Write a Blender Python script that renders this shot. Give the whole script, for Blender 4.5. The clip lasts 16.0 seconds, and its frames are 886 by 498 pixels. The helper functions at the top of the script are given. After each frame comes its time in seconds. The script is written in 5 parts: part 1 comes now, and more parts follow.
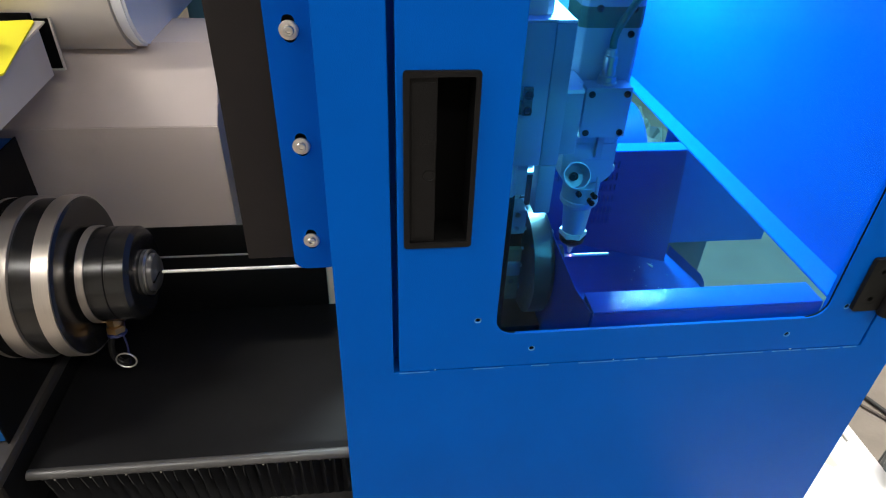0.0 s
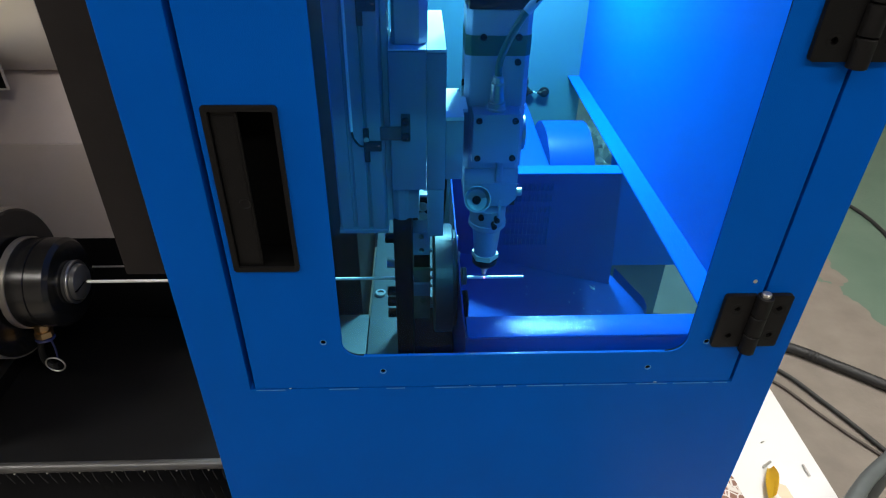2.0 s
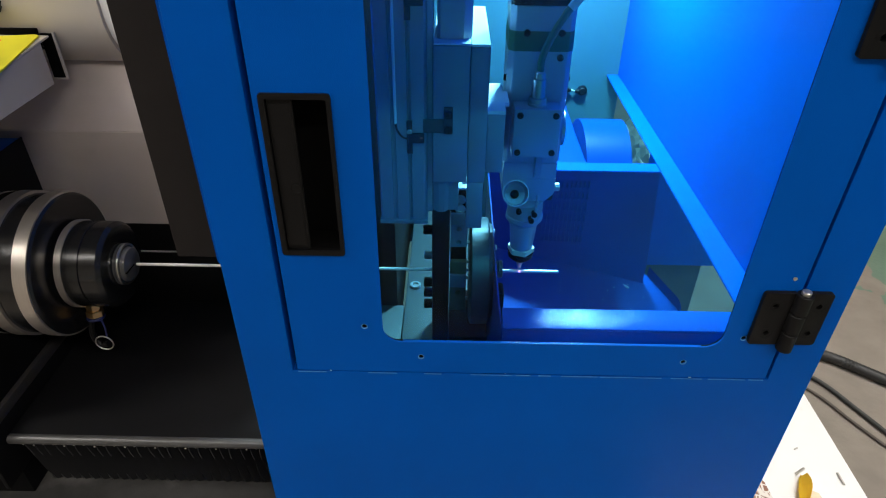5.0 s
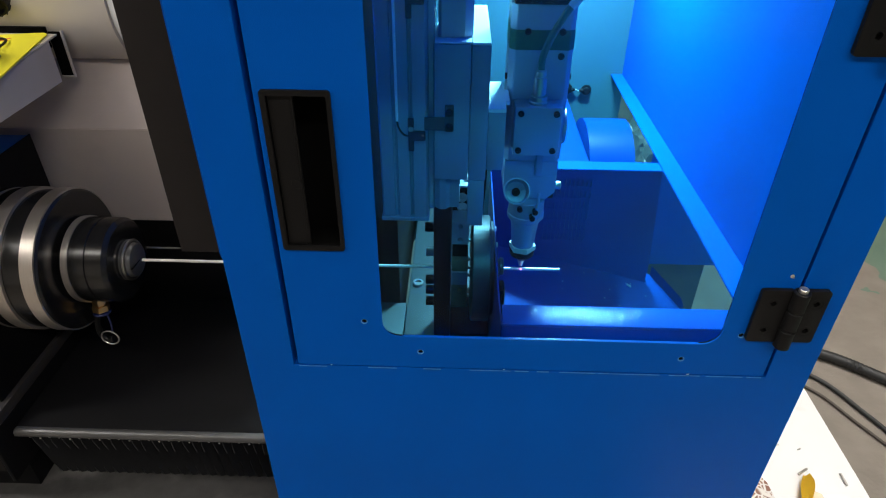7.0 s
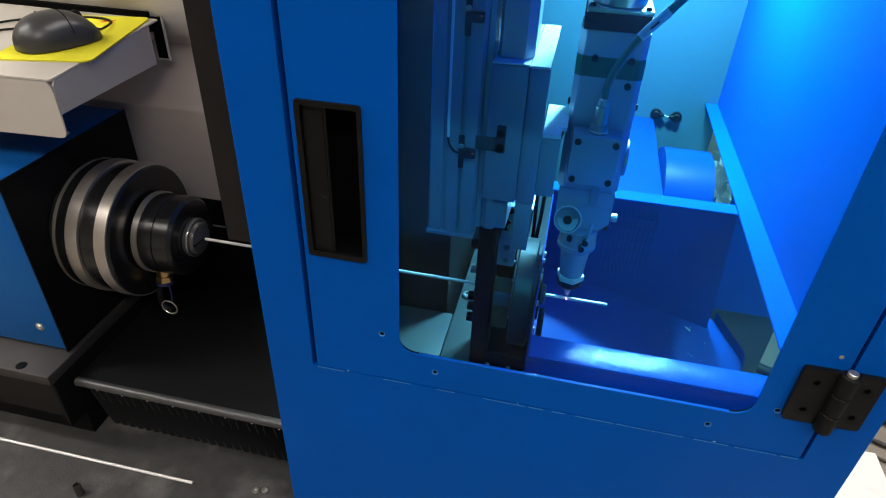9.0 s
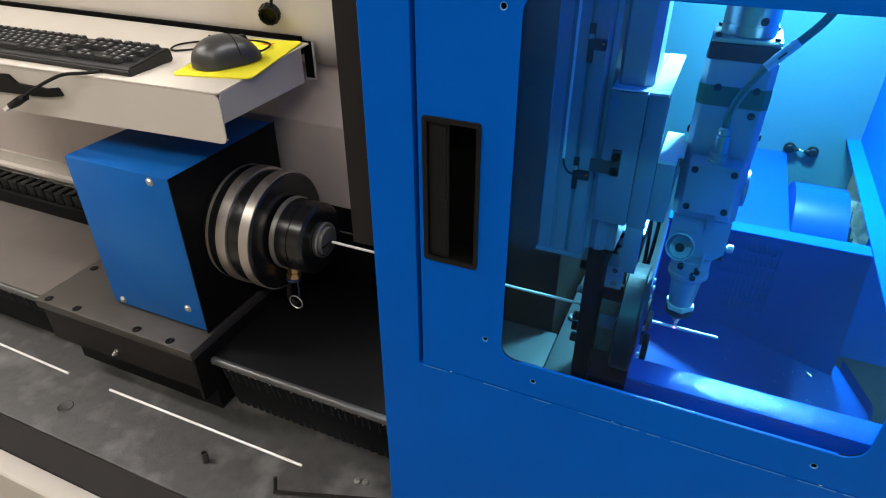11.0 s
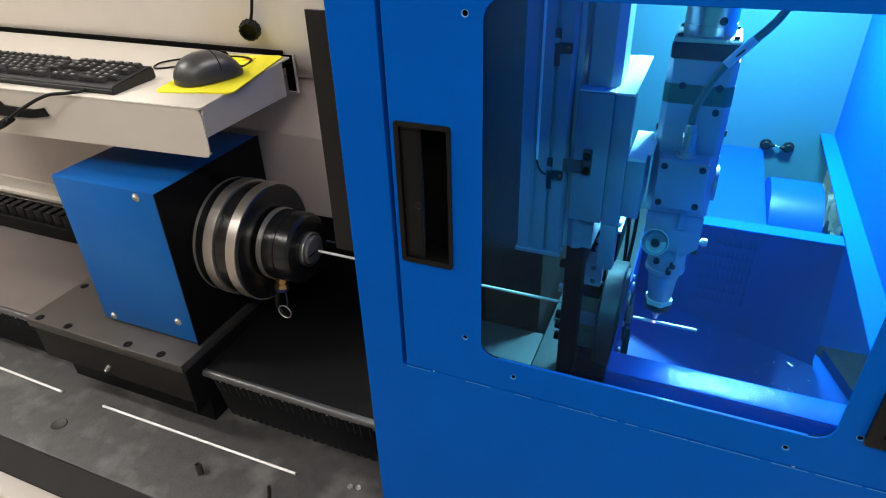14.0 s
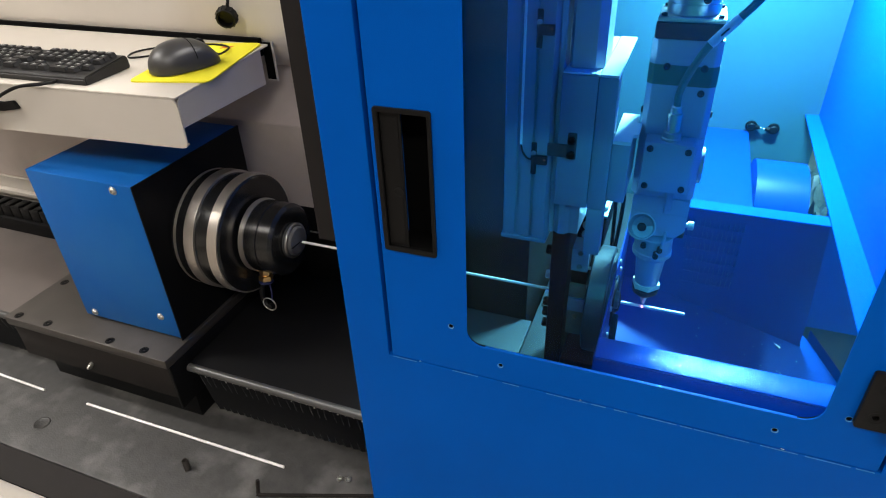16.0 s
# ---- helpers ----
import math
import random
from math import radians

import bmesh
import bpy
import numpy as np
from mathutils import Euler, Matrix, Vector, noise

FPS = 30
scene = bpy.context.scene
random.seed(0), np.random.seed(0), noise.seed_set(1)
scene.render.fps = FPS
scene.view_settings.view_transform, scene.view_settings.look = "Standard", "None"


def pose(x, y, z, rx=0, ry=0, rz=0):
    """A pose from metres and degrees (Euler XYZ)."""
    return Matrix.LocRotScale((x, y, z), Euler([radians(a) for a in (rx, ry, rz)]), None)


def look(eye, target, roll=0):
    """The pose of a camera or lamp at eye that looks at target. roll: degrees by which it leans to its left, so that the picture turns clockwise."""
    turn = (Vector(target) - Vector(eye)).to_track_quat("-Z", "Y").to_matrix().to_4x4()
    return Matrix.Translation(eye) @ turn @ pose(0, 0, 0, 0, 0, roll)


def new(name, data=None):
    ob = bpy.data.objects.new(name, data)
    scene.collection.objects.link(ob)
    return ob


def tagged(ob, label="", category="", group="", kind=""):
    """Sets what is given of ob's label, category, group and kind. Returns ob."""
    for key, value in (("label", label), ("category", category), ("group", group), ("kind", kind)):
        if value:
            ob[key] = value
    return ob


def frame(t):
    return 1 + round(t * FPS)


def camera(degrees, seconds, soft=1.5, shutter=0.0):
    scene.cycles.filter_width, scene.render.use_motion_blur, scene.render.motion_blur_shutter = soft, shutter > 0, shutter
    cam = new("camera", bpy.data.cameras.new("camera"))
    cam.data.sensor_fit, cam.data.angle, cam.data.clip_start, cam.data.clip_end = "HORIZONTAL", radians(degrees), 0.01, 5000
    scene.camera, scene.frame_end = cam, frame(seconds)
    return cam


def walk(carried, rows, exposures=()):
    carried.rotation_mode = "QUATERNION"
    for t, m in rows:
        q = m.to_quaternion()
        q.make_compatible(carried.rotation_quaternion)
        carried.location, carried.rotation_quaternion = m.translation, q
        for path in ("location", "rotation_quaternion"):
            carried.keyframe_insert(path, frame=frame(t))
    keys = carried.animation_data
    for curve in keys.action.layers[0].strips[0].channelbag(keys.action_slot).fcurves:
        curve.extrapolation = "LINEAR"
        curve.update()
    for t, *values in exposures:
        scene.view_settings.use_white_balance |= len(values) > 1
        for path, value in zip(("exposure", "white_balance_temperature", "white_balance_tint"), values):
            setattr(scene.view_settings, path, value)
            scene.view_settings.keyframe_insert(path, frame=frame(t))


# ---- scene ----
cam = camera(70.9, 16.0, soft=1.1)
PATH = [
    (0, (-0.017, -0.456, 1.509), (0.196, 1.168, 0.363), 2.1),
    (0.5, (0.127, -0.465, 1.528), (0.18, 1.158, 0.361), 2.2),
    (1, (0.187, -0.469, 1.542), (0.29, 1.177, 0.41), 2.1),
    (1.5, (0.187, -0.471, 1.546), (0.293, 1.19, 0.437), 1.4),
    (2, (0.179, -0.473, 1.535), (0.253, 1.179, 0.409), 0.9),
    (2.5, (0.177, -0.477, 1.532), (0.267, 1.171, 0.402), 1.5),
    (3, (0.174, -0.478, 1.532), (0.222, 1.169, 0.398), 1.1),
    (3.5, (0.171, -0.486, 1.535), (0.178, 1.168, 0.412), 0.9),
    (4, (0.167, -0.49, 1.535), (0.155, 1.162, 0.407), 0.8),
    (6.5, (0.167, -0.493, 1.535), (0.146, 1.158, 0.406), 0.6),
    (7, (0.175, -0.499, 1.535), (0.134, 1.152, 0.407), 0.5),
    (7.5, (0.209, -0.515, 1.532), (0.059, 1.133, 0.408), 0.4),
    (8, (0.226, -0.527, 1.525), (-0.031, 1.09, 0.375), 1.2),
    (8.5, (0.18, -0.48, 1.534), (-0.001, 1.134, 0.366), 2.5),
    (9, (0.236, -0.47, 1.55), (-0.087, 1.145, 0.416), 2.4),
    (9.5, (0.255, -0.484, 1.552), (-0.335, 1.074, 0.444), 1.6),
    (9.7, (0.25, -0.495, 1.555), (-0.425, 1.044, 0.471), 0.7),
    (11.8, (0.263, -0.512, 1.567), (-0.425, 1.032, 0.498), -0.9),
    (12, (0.267, -0.514, 1.57), (-0.434, 1.032, 0.511), -1.4),
    (12.5, (0.271, -0.518, 1.571), (-0.429, 1.042, 0.533), -1.6),
    (13, (0.274, -0.521, 1.566), (-0.4, 1.046, 0.521), -1.4),
    (13.5, (0.277, -0.522, 1.563), (-0.394, 1.045, 0.517), -1.5),
    (14, (0.28, -0.52, 1.562), (-0.395, 1.043, 0.514), -1.8),
    (14.5, (0.281, -0.51, 1.56), (-0.371, 1.057, 0.502), -1.9),
    (15, (0.268, -0.5, 1.559), (-0.354, 1.074, 0.492), -2.4),
    (15.5, (0.276, -0.506, 1.552), (-0.353, 1.057, 0.474), -2.3),
    (16, (0.281, -0.508, 1.554), (-0.355, 1.051, 0.474), -2.3),
]
EXPOSURES = [(0.0, 0.45), (0.5, 0.35), (1.0, 0.1), (2.0, -0.1), (9.0, -0.12), (9.7, 0.0), (12.0, 0.25), (16.0, 0.25)]
walk(cam, [(t, look(eye, target, roll)) for t, eye, target, roll in PATH], EXPOSURES)

# ---------------------------------------------------------------- light
world = bpy.data.worlds.new("world")
scene.world = world
world.use_nodes = True
world.node_tree.nodes["Background"].inputs[0].default_value = (0.75, 0.8, 0.9, 1)
world.node_tree.nodes["Background"].inputs[1].default_value = 0.12


def area_lamp(name, m, sx, sy, watts, colour):
    data = bpy.data.lights.new(name, "AREA")
    data.shape, data.size, data.size_y, data.energy, data.color = "RECTANGLE", sx, sy, watts, colour
    ob = new(name, data)
    ob.matrix_world = m
    return ob


# Unseen hall lamps, added and tuned to light each side of the machine
HALL = (1.0, 0.96, 0.905)
area_lamp("hall_light_front", pose(1.5, -2.1, 3.55), 2.4, 0.25, 60, HALL)
area_lamp("hall_light_middle", pose(-1.6, -1.8, 3.55), 2.4, 0.25, 34, HALL)
area_lamp("hall_light_left", pose(-3.1, -0.5, 3.55), 2.4, 0.25, 80, HALL)
area_lamp("hall_light_back", pose(-0.9, 1.9, 3.55), 2.4, 0.25, 38, HALL)
area_lamp("hall_light_side", pose(1.45, 0.9, 3.55, 0, 0, 90), 2.4, 0.25, 105, HALL)
area_lamp("cabinet_light", look((0.40, 0.78, 1.600), (0.36, 0.48, 1.05)), 0.14, 0.035, 36, (0.80, 0.96, 1.0))


# ---------------------------------------------------------------- materials
def material(name, base, rough=0.5, metal=0.0, grain=0.0, scale=60.0, bump=0.0, bump_scale=400.0, dirt=None, dirt_scale=6.0, dirt_at=0.6, coat=0.0, spec=0.5, stretch=None, rough_var=0.0):
    """A painted, plastic or metal surface: fine grain, coarser stains, relief."""
    m = bpy.data.materials.new(name)
    m.use_nodes = True
    n, ln = m.node_tree.nodes, m.node_tree.links
    b = n["Principled BSDF"]
    b.inputs["Base Color"].default_value = (*base, 1)
    b.inputs["Roughness"].default_value = rough
    b.inputs["Metallic"].default_value = metal
    b.inputs["Coat Weight"].default_value = coat
    b.inputs["Specular IOR Level"].default_value = spec
    co = n.new("ShaderNodeTexCoord")
    src = co.outputs["Object"]
    if stretch:
        mp = n.new("ShaderNodeMapping")
        mp.inputs["Scale"].default_value = stretch
        ln.new(src, mp.inputs[0])
        src = mp.outputs[0]

    def noise_tex(s, detail=4.0):
        t = n.new("ShaderNodeTexNoise")
        t.inputs["Scale"].default_value, t.inputs["Detail"].default_value = s, detail
        ln.new(src, t.inputs["Vector"])
        return t.outputs["Fac"]

    colour = None
    if grain:
        mix = n.new("ShaderNodeMix")
        mix.data_type = "RGBA"
        mix.inputs["A"].default_value = (*[c * (1 - grain) for c in base], 1)
        mix.inputs["B"].default_value = (*[min(1, c * (1 + grain)) for c in base], 1)
        ln.new(noise_tex(scale), mix.inputs["Factor"])
        colour = mix.outputs["Result"]
    if dirt:
        ramp = n.new("ShaderNodeMapRange")
        ramp.inputs[1].default_value, ramp.inputs[2].default_value = dirt_at, dirt_at + 0.22
        ln.new(noise_tex(dirt_scale, 8.0), ramp.inputs[0])
        mix = n.new("ShaderNodeMix")
        mix.data_type = "RGBA"
        mix.inputs["A"].default_value, mix.inputs["B"].default_value = (*base, 1), (*dirt, 1)
        if colour:
            ln.new(colour, mix.inputs["A"])
        ln.new(ramp.outputs[0], mix.inputs["Factor"])
        colour = mix.outputs["Result"]
    if colour:
        ln.new(colour, b.inputs["Base Color"])
    if rough_var:
        r = n.new("ShaderNodeMapRange")
        r.inputs[3].default_value, r.inputs[4].default_value = rough - rough_var, rough + rough_var
        ln.new(noise_tex(9.0, 6.0), r.inputs[0])
        ln.new(r.outputs[0], b.inputs["Roughness"])
    if bump:
        bp = n.new("ShaderNodeBump")
        bp.inputs["Strength"].default_value, bp.inputs["Distance"].default_value = bump, 0.001
        ln.new(noise_tex(bump_scale, 2.0), bp.inputs["Height"])
        ln.new(bp.outputs[0], b.inputs["Normal"])
    return m


BLUE = material("blue_powder_coat", (0.0, 0.079, 0.41), 0.36, spec=0.035, grain=0.10, scale=9, bump=0.22, bump_scale=900, rough_var=0.06)
BLUE_GRAIN = material("blue_coarse_coat", (0.0, 0.079, 0.41), 0.12, spec=0.32, grain=0.10, scale=9, bump=0.60, bump_scale=580)
# Blue with paler patches, its base greyed to carry the cover's reflection
BLUE_PATCHY = material("blue_patchy_reflecting_coat", (0.004, 0.096, 0.36), 0.42, spec=0.14, grain=0.14, scale=6, bump=0.2, bump_scale=800, dirt=(0.012, 0.115, 0.36), dirt_scale=5.0, dirt_at=0.5, rough_var=0.08)
# Cabinet blue again, glossier, with the hopper's shade put into the colour
BLUE_SHADED = material("blue_glossy_shaded_coat", (0.0, 0.040, 0.24), 0.32, spec=0.16, grain=0.12, scale=7, bump=0.12, bump_scale=500, rough_var=0.08)
OLIVE = material("oily_bronze_jaw", (0.26, 0.235, 0.16), 0.42, metal=0.3, grain=0.4, scale=70, dirt=(0.08, 0.08, 0.07), dirt_scale=40)
CHIPPED = material("paint_worn_thin", (0.06, 0.22, 0.52), 0.4, grain=0.4, scale=200)
PANEL = material("warm_grey_paint", (0.46, 0.395, 0.355), 0.5, grain=0.06, scale=10, bump=0.15, bump_scale=500, dirt=(0.36, 0.30, 0.26), dirt_scale=4)
BEIGE = material("beige_paint", (0.50, 0.455, 0.40), 0.48, grain=0.05, scale=14, bump=0.15, bump_scale=500, dirt=(0.42, 0.36, 0.29), dirt_scale=3.5, dirt_at=0.58)
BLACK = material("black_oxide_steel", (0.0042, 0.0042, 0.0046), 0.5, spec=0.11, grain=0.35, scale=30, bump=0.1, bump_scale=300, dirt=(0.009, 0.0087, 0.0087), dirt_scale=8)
PLATE = material("dark_phosphated_steel", (0.085, 0.077, 0.071), 0.40, metal=0.70, grain=0.15, scale=20, bump=0.12, bump_scale=350, dirt=(0.11, 0.10, 0.095), dirt_scale=5, rough_var=0.08)
# Far cover sheet, with reflected glare put into a paler colour
GLARE_SHEET = material("glare_cover_sheet", (0.15, 0.128, 0.118), 0.40, metal=0.40, grain=0.15, scale=12, bump=0.1, bump_scale=350, dirt=(0.20, 0.172, 0.16), dirt_scale=4, rough_var=0.08)
BED = material("dark_dusty_bed", (0.036, 0.0345, 0.033), 0.55, grain=0.5, scale=45, bump=0.4, bump_scale=260, dirt=(0.12, 0.115, 0.109), dirt_scale=11.0, dirt_at=0.50)
STRIP = material("black_strip", (0.017, 0.0145, 0.0135), 0.6, spec=0.12, grain=0.15, scale=25, bump=0.1)
PLASTIC = material("black_plastic", (0.006, 0.0058, 0.006), 0.45, spec=0.15, grain=0.2, scale=50, bump=0.25, bump_scale=900)
# Near-black that puts the shade of pockets, slots and gaps into colour; seams too
DARK = material("matt_dark_shade_and_seam", (0.003, 0.003, 0.003), 0.9, spec=0.05)
KEYCAP = material("keycap_plastic", (0.012, 0.0115, 0.012), 0.5, spec=0.25, bump=0.1, bump_scale=900)
LEGEND = material("grey_key_legend", (0.30, 0.30, 0.30), 0.6)
GLOSS_BLACK = material("polished_black_steel", (0.007, 0.007, 0.0075), 0.24, spec=0.55, grain=0.3, scale=60, rough_var=0.06)
PRINT = material("white_print", (0.75, 0.75, 0.73), 0.6)
MOUSE = material("grey_mouse_plastic", (0.030, 0.0285, 0.0285), 0.36, grain=0.1, scale=40, bump=0.05)
CREASE = material("worn_fold_edge", (0.045, 0.045, 0.045), 0.4, grain=0.4, scale=120)
# Dark grey with the cover lip's highlight put in; the collet nose shares it
LIP = material("lip_highlight_and_nose_grey", (0.055, 0.054, 0.053), 0.32, grain=0.3, scale=50, bump=0.1)
RUBBER = material("bellows_fabric", (0.010, 0.010, 0.011), 0.34, grain=0.3, scale=60, bump=0.2, bump_scale=500)
SATIN = material("satin_turned_metal", (0.50, 0.51, 0.52), 0.33, metal=1.0, grain=0.08, scale=50)
RING = material("dull_turned_steel", (0.55, 0.50, 0.45), 0.36, metal=0.88, grain=0.12, scale=40, stretch=(60, 1, 1))
STEEL = material("brushed_steel", (0.55, 0.52, 0.48), 0.28, metal=1.0, grain=0.10, scale=40, stretch=(60, 1, 1))
BARE = material("bright_tube_steel", (0.84, 0.82, 0.79), 0.36, metal=0.35, grain=0.06, scale=60)
ZINC = material("zinc_screw", (0.62, 0.60, 0.56), 0.3, metal=0.9, grain=0.1, scale=200)
ALU = material("anodised_grey_aluminium", (0.32, 0.40, 0.50), 0.40, metal=0.3, grain=0.08, scale=30, bump=0.06)
ALU_DARK = material("dark_rail_aluminium", (0.25, 0.32, 0.42), 0.40, metal=0.25, grain=0.10, scale=30, bump=0.05)
CAST = material("ground_cast_disc", (0.075, 0.083, 0.09), 0.36, metal=0.4, grain=0.2, scale=60, bump=0.6, bump_scale=160, stretch=(0.3, 1, 1))
# Near-white metal; on upward faces it puts the lamp's strong light into colour
ALU_BRIGHT = material("pale_and_lit_aluminium", (0.93, 0.93, 0.92), 0.45, metal=0.0, grain=0.05, scale=50)
BRASS = material("worn_brass", (0.62, 0.40, 0.17), 0.3, metal=1.0, grain=0.12, scale=90)
CERAMIC = material("cream_ceramic", (0.85, 0.80, 0.60), 0.4)
BLUE_HOSE = material("dark_blue_hose", (0.01, 0.015, 0.07), 0.35)
GREEN = material("green_cable", (0.02, 0.15, 0.11), 0.45, grain=0.1, scale=80)
GREEN_TAPE = material("dark_green_tape", (0.012, 0.11, 0.06), 0.5, grain=0.15, scale=60)
WHITE_WALL = material("pale_blue_inner_wall", (0.042, 0.140, 0.190), 0.55, grain=0.04, scale=8, bump=0.05)
GREY_BASE = material("grey_machine_base", (0.034, 0.043, 0.048), 0.5, grain=0.2, scale=14, bump=0.1, dirt=(0.062, 0.076, 0.08), dirt_scale=7)
YELLOW = material("yellow_mouse_mat", (0.80, 0.72, 0.02), 0.75, grain=0.06, scale=60, bump=0.3, bump_scale=900)
RED = material("red_print", (0.75, 0.10, 0.03), 0.6)
WHITE_BOARD = material("white_melamine", (0.82, 0.82, 0.81), 0.4, grain=0.03, scale=12, dirt=(0.62, 0.58, 0.50), dirt_scale=9, dirt_at=0.66)
PAPER = material("cream_paper", (0.72, 0.62, 0.45), 0.8, grain=0.1, scale=30)
TAPE = material("yellow_tape", (0.72, 0.47, 0.03), 0.45, grain=0.1, scale=40)
CONDUIT = material("black_conduit", (0.02, 0.02, 0.02), 0.55, grain=0.2, scale=60)
DUSTY = material("dusty_cable", (0.075, 0.062, 0.052), 0.7, grain=0.3, scale=30)
GREY_PIPE = material("grey_painted_pipe", (0.10, 0.115, 0.115), 0.45, grain=0.15, scale=40, bump=0.1)
HALL_WALL = material("hall_wall", (0.68, 0.645, 0.60), 0.8, grain=0.08, scale=2, dirt=(0.5, 0.46, 0.42), dirt_scale=0.8)
WRAP = material("crumpled_film", (0.20, 0.23, 0.22), 0.3, grain=0.4, scale=30)


def glow(name, colour, power):
    m = bpy.data.materials.new(name)
    m.use_nodes = True
    b = m.node_tree.nodes["Principled BSDF"]
    b.inputs["Emission Color"].default_value, b.inputs["Emission Strength"].default_value = (*colour, 1), power
    return m


TUBE_GLOW = glow("lamp_diffuser", (1.0, 0.95, 0.88), 6.0)
LED_GLOW = glow("led_diffuser", (0.86, 0.95, 1.0), 10.0)
SPARK = glow("laser_spark", (1.0, 0.12, 0.32), 9.0)


def acrylic():
    """Clear blue sheet: tinted straight-through light, a faint dusty scatter and a weak surface mirror."""
    m = bpy.data.materials.new("blue_acrylic")
    m.use_nodes = True
    n, ln = m.node_tree.nodes, m.node_tree.links
    n.remove(n["Principled BSDF"])
    clear, gloss, mix, fres = (n.new("ShaderNode" + k) for k in ("BsdfTransparent", "BsdfGlossy", "MixShader", "LayerWeight"))
    clear.inputs[0].default_value = TINT
    gloss.inputs["Roughness"].default_value = 0.03
    fres.inputs[0].default_value = 0.5
    curve = n.new("ShaderNodeMath")
    curve.operation, curve.inputs[1].default_value = "POWER", 4.0
    lift = n.new("ShaderNodeMath")
    lift.operation, lift.inputs[1].default_value, lift.inputs[2].default_value = "MULTIPLY_ADD", 0.6, 0.008
    ln.new(fres.outputs["Facing"], curve.inputs[0])
    ln.new(curve.outputs[0], lift.inputs[0])
    ln.new(lift.outputs[0], mix.inputs[0])
    dust, film = n.new("ShaderNodeBsdfTranslucent"), n.new("ShaderNodeMixShader")
    dust.inputs[0].default_value = (0.01, 0.30, 0.85, 1)
    co, wisp, span = n.new("ShaderNodeTexCoord"), n.new("ShaderNodeTexNoise"), n.new("ShaderNodeMapRange")
    wisp.inputs["Scale"].default_value, wisp.inputs["Detail"].default_value = 9.0, 6.0
    span.inputs[3].default_value, span.inputs[4].default_value = 0.005, 0.013
    ln.new(co.outputs["Object"], wisp.inputs["Vector"])
    ln.new(wisp.outputs["Fac"], span.inputs[0])
    ln.new(span.outputs[0], film.inputs[0])
    ln.new(clear.outputs[0], film.inputs[1])
    ln.new(dust.outputs[0], film.inputs[2])
    ln.new(film.outputs[0], mix.inputs[1])
    ln.new(gloss.outputs[0], mix.inputs[2])
    ln.new(mix.outputs[0], n["Material Output"].inputs[0])
    return m


TINT = (0.47, 0.85, 0.96, 1)
ACRYLIC = acrylic()


def floor_material():
    m = bpy.data.materials.new("worn_hall_floor")
    m.use_nodes = True
    n, ln = m.node_tree.nodes, m.node_tree.links
    b = n["Principled BSDF"]
    b.inputs["Roughness"].default_value = 0.55
    co, sep = n.new("ShaderNodeTexCoord"), n.new("ShaderNodeSeparateXYZ")
    ln.new(co.outputs["Object"], sep.inputs[0])

    def tex(s, d=6.0):
        t = n.new("ShaderNodeTexNoise")
        t.inputs["Scale"].default_value, t.inputs["Detail"].default_value = s, d
        ln.new(co.outputs["Object"], t.inputs["Vector"])
        return t.outputs["Fac"]

    def mixed(fac, a, c):
        k = n.new("ShaderNodeMix")
        k.data_type = "RGBA"
        for key, v in (("A", a), ("B", c)):
            if isinstance(v, tuple):
                k.inputs[key].default_value = (*v, 1)
            else:
                ln.new(v, k.inputs[key])
        ln.new(fac, k.inputs["Factor"])
        return k.outputs["Result"]

    concrete = mixed(tex(9, 10.0), (0.16, 0.138, 0.115), (0.30, 0.262, 0.222))
    green = mixed(tex(4), (0.085, 0.15, 0.11), (0.16, 0.23, 0.175))
    # worn track of bare concrete alongside the machine, paint beyond it
    edge, wob = n.new("ShaderNodeMath"), n.new("ShaderNodeMath")
    wob.operation, wob.inputs[1].default_value = "MULTIPLY_ADD", 0.9
    ln.new(tex(2.2, 4), wob.inputs[0])
    ln.new(sep.outputs[0], wob.inputs[2])
    edge.operation, edge.inputs[1].default_value = "GREATER_THAN", 2.32
    ln.new(wob.outputs[0], edge.inputs[0])
    ln.new(mixed(edge.outputs[0], concrete, green), b.inputs["Base Color"])
    bp = n.new("ShaderNodeBump")
    bp.inputs["Strength"].default_value, bp.inputs["Distance"].default_value = 0.3, 0.004
    ln.new(tex(60), bp.inputs["Height"])
    ln.new(bp.outputs[0], b.inputs["Normal"])
    return m


FLOOR = floor_material()


def printed_paper():
    m = material("brown_printed_paper", (0.25, 0.11, 0.07), 0.6)
    n, ln = m.node_tree.nodes, m.node_tree.links
    co, vor, lim, mix = (n.new("ShaderNode" + k) for k in ("TexCoord", "TexVoronoi", "MapRange", "Mix"))
    vor.feature = "DISTANCE_TO_EDGE"
    vor.inputs["Scale"].default_value = 70.0
    lim.inputs[1].default_value, lim.inputs[2].default_value = 0.07, 0.13
    mix.data_type = "RGBA"
    mix.inputs["A"].default_value, mix.inputs["B"].default_value = (0.72, 0.68, 0.62, 1), (0.24, 0.11, 0.07, 1)
    ln.new(co.outputs["Object"], vor.inputs["Vector"])
    ln.new(vor.outputs["Distance"], lim.inputs[0])
    ln.new(lim.outputs[0], mix.inputs["Factor"])
    ln.new(mix.outputs["Result"], n["Principled BSDF"].inputs["Base Color"])
    return m


PRINTED = printed_paper()


# ---------------------------------------------------------------- builders
def bm_new():
    return bmesh.new()


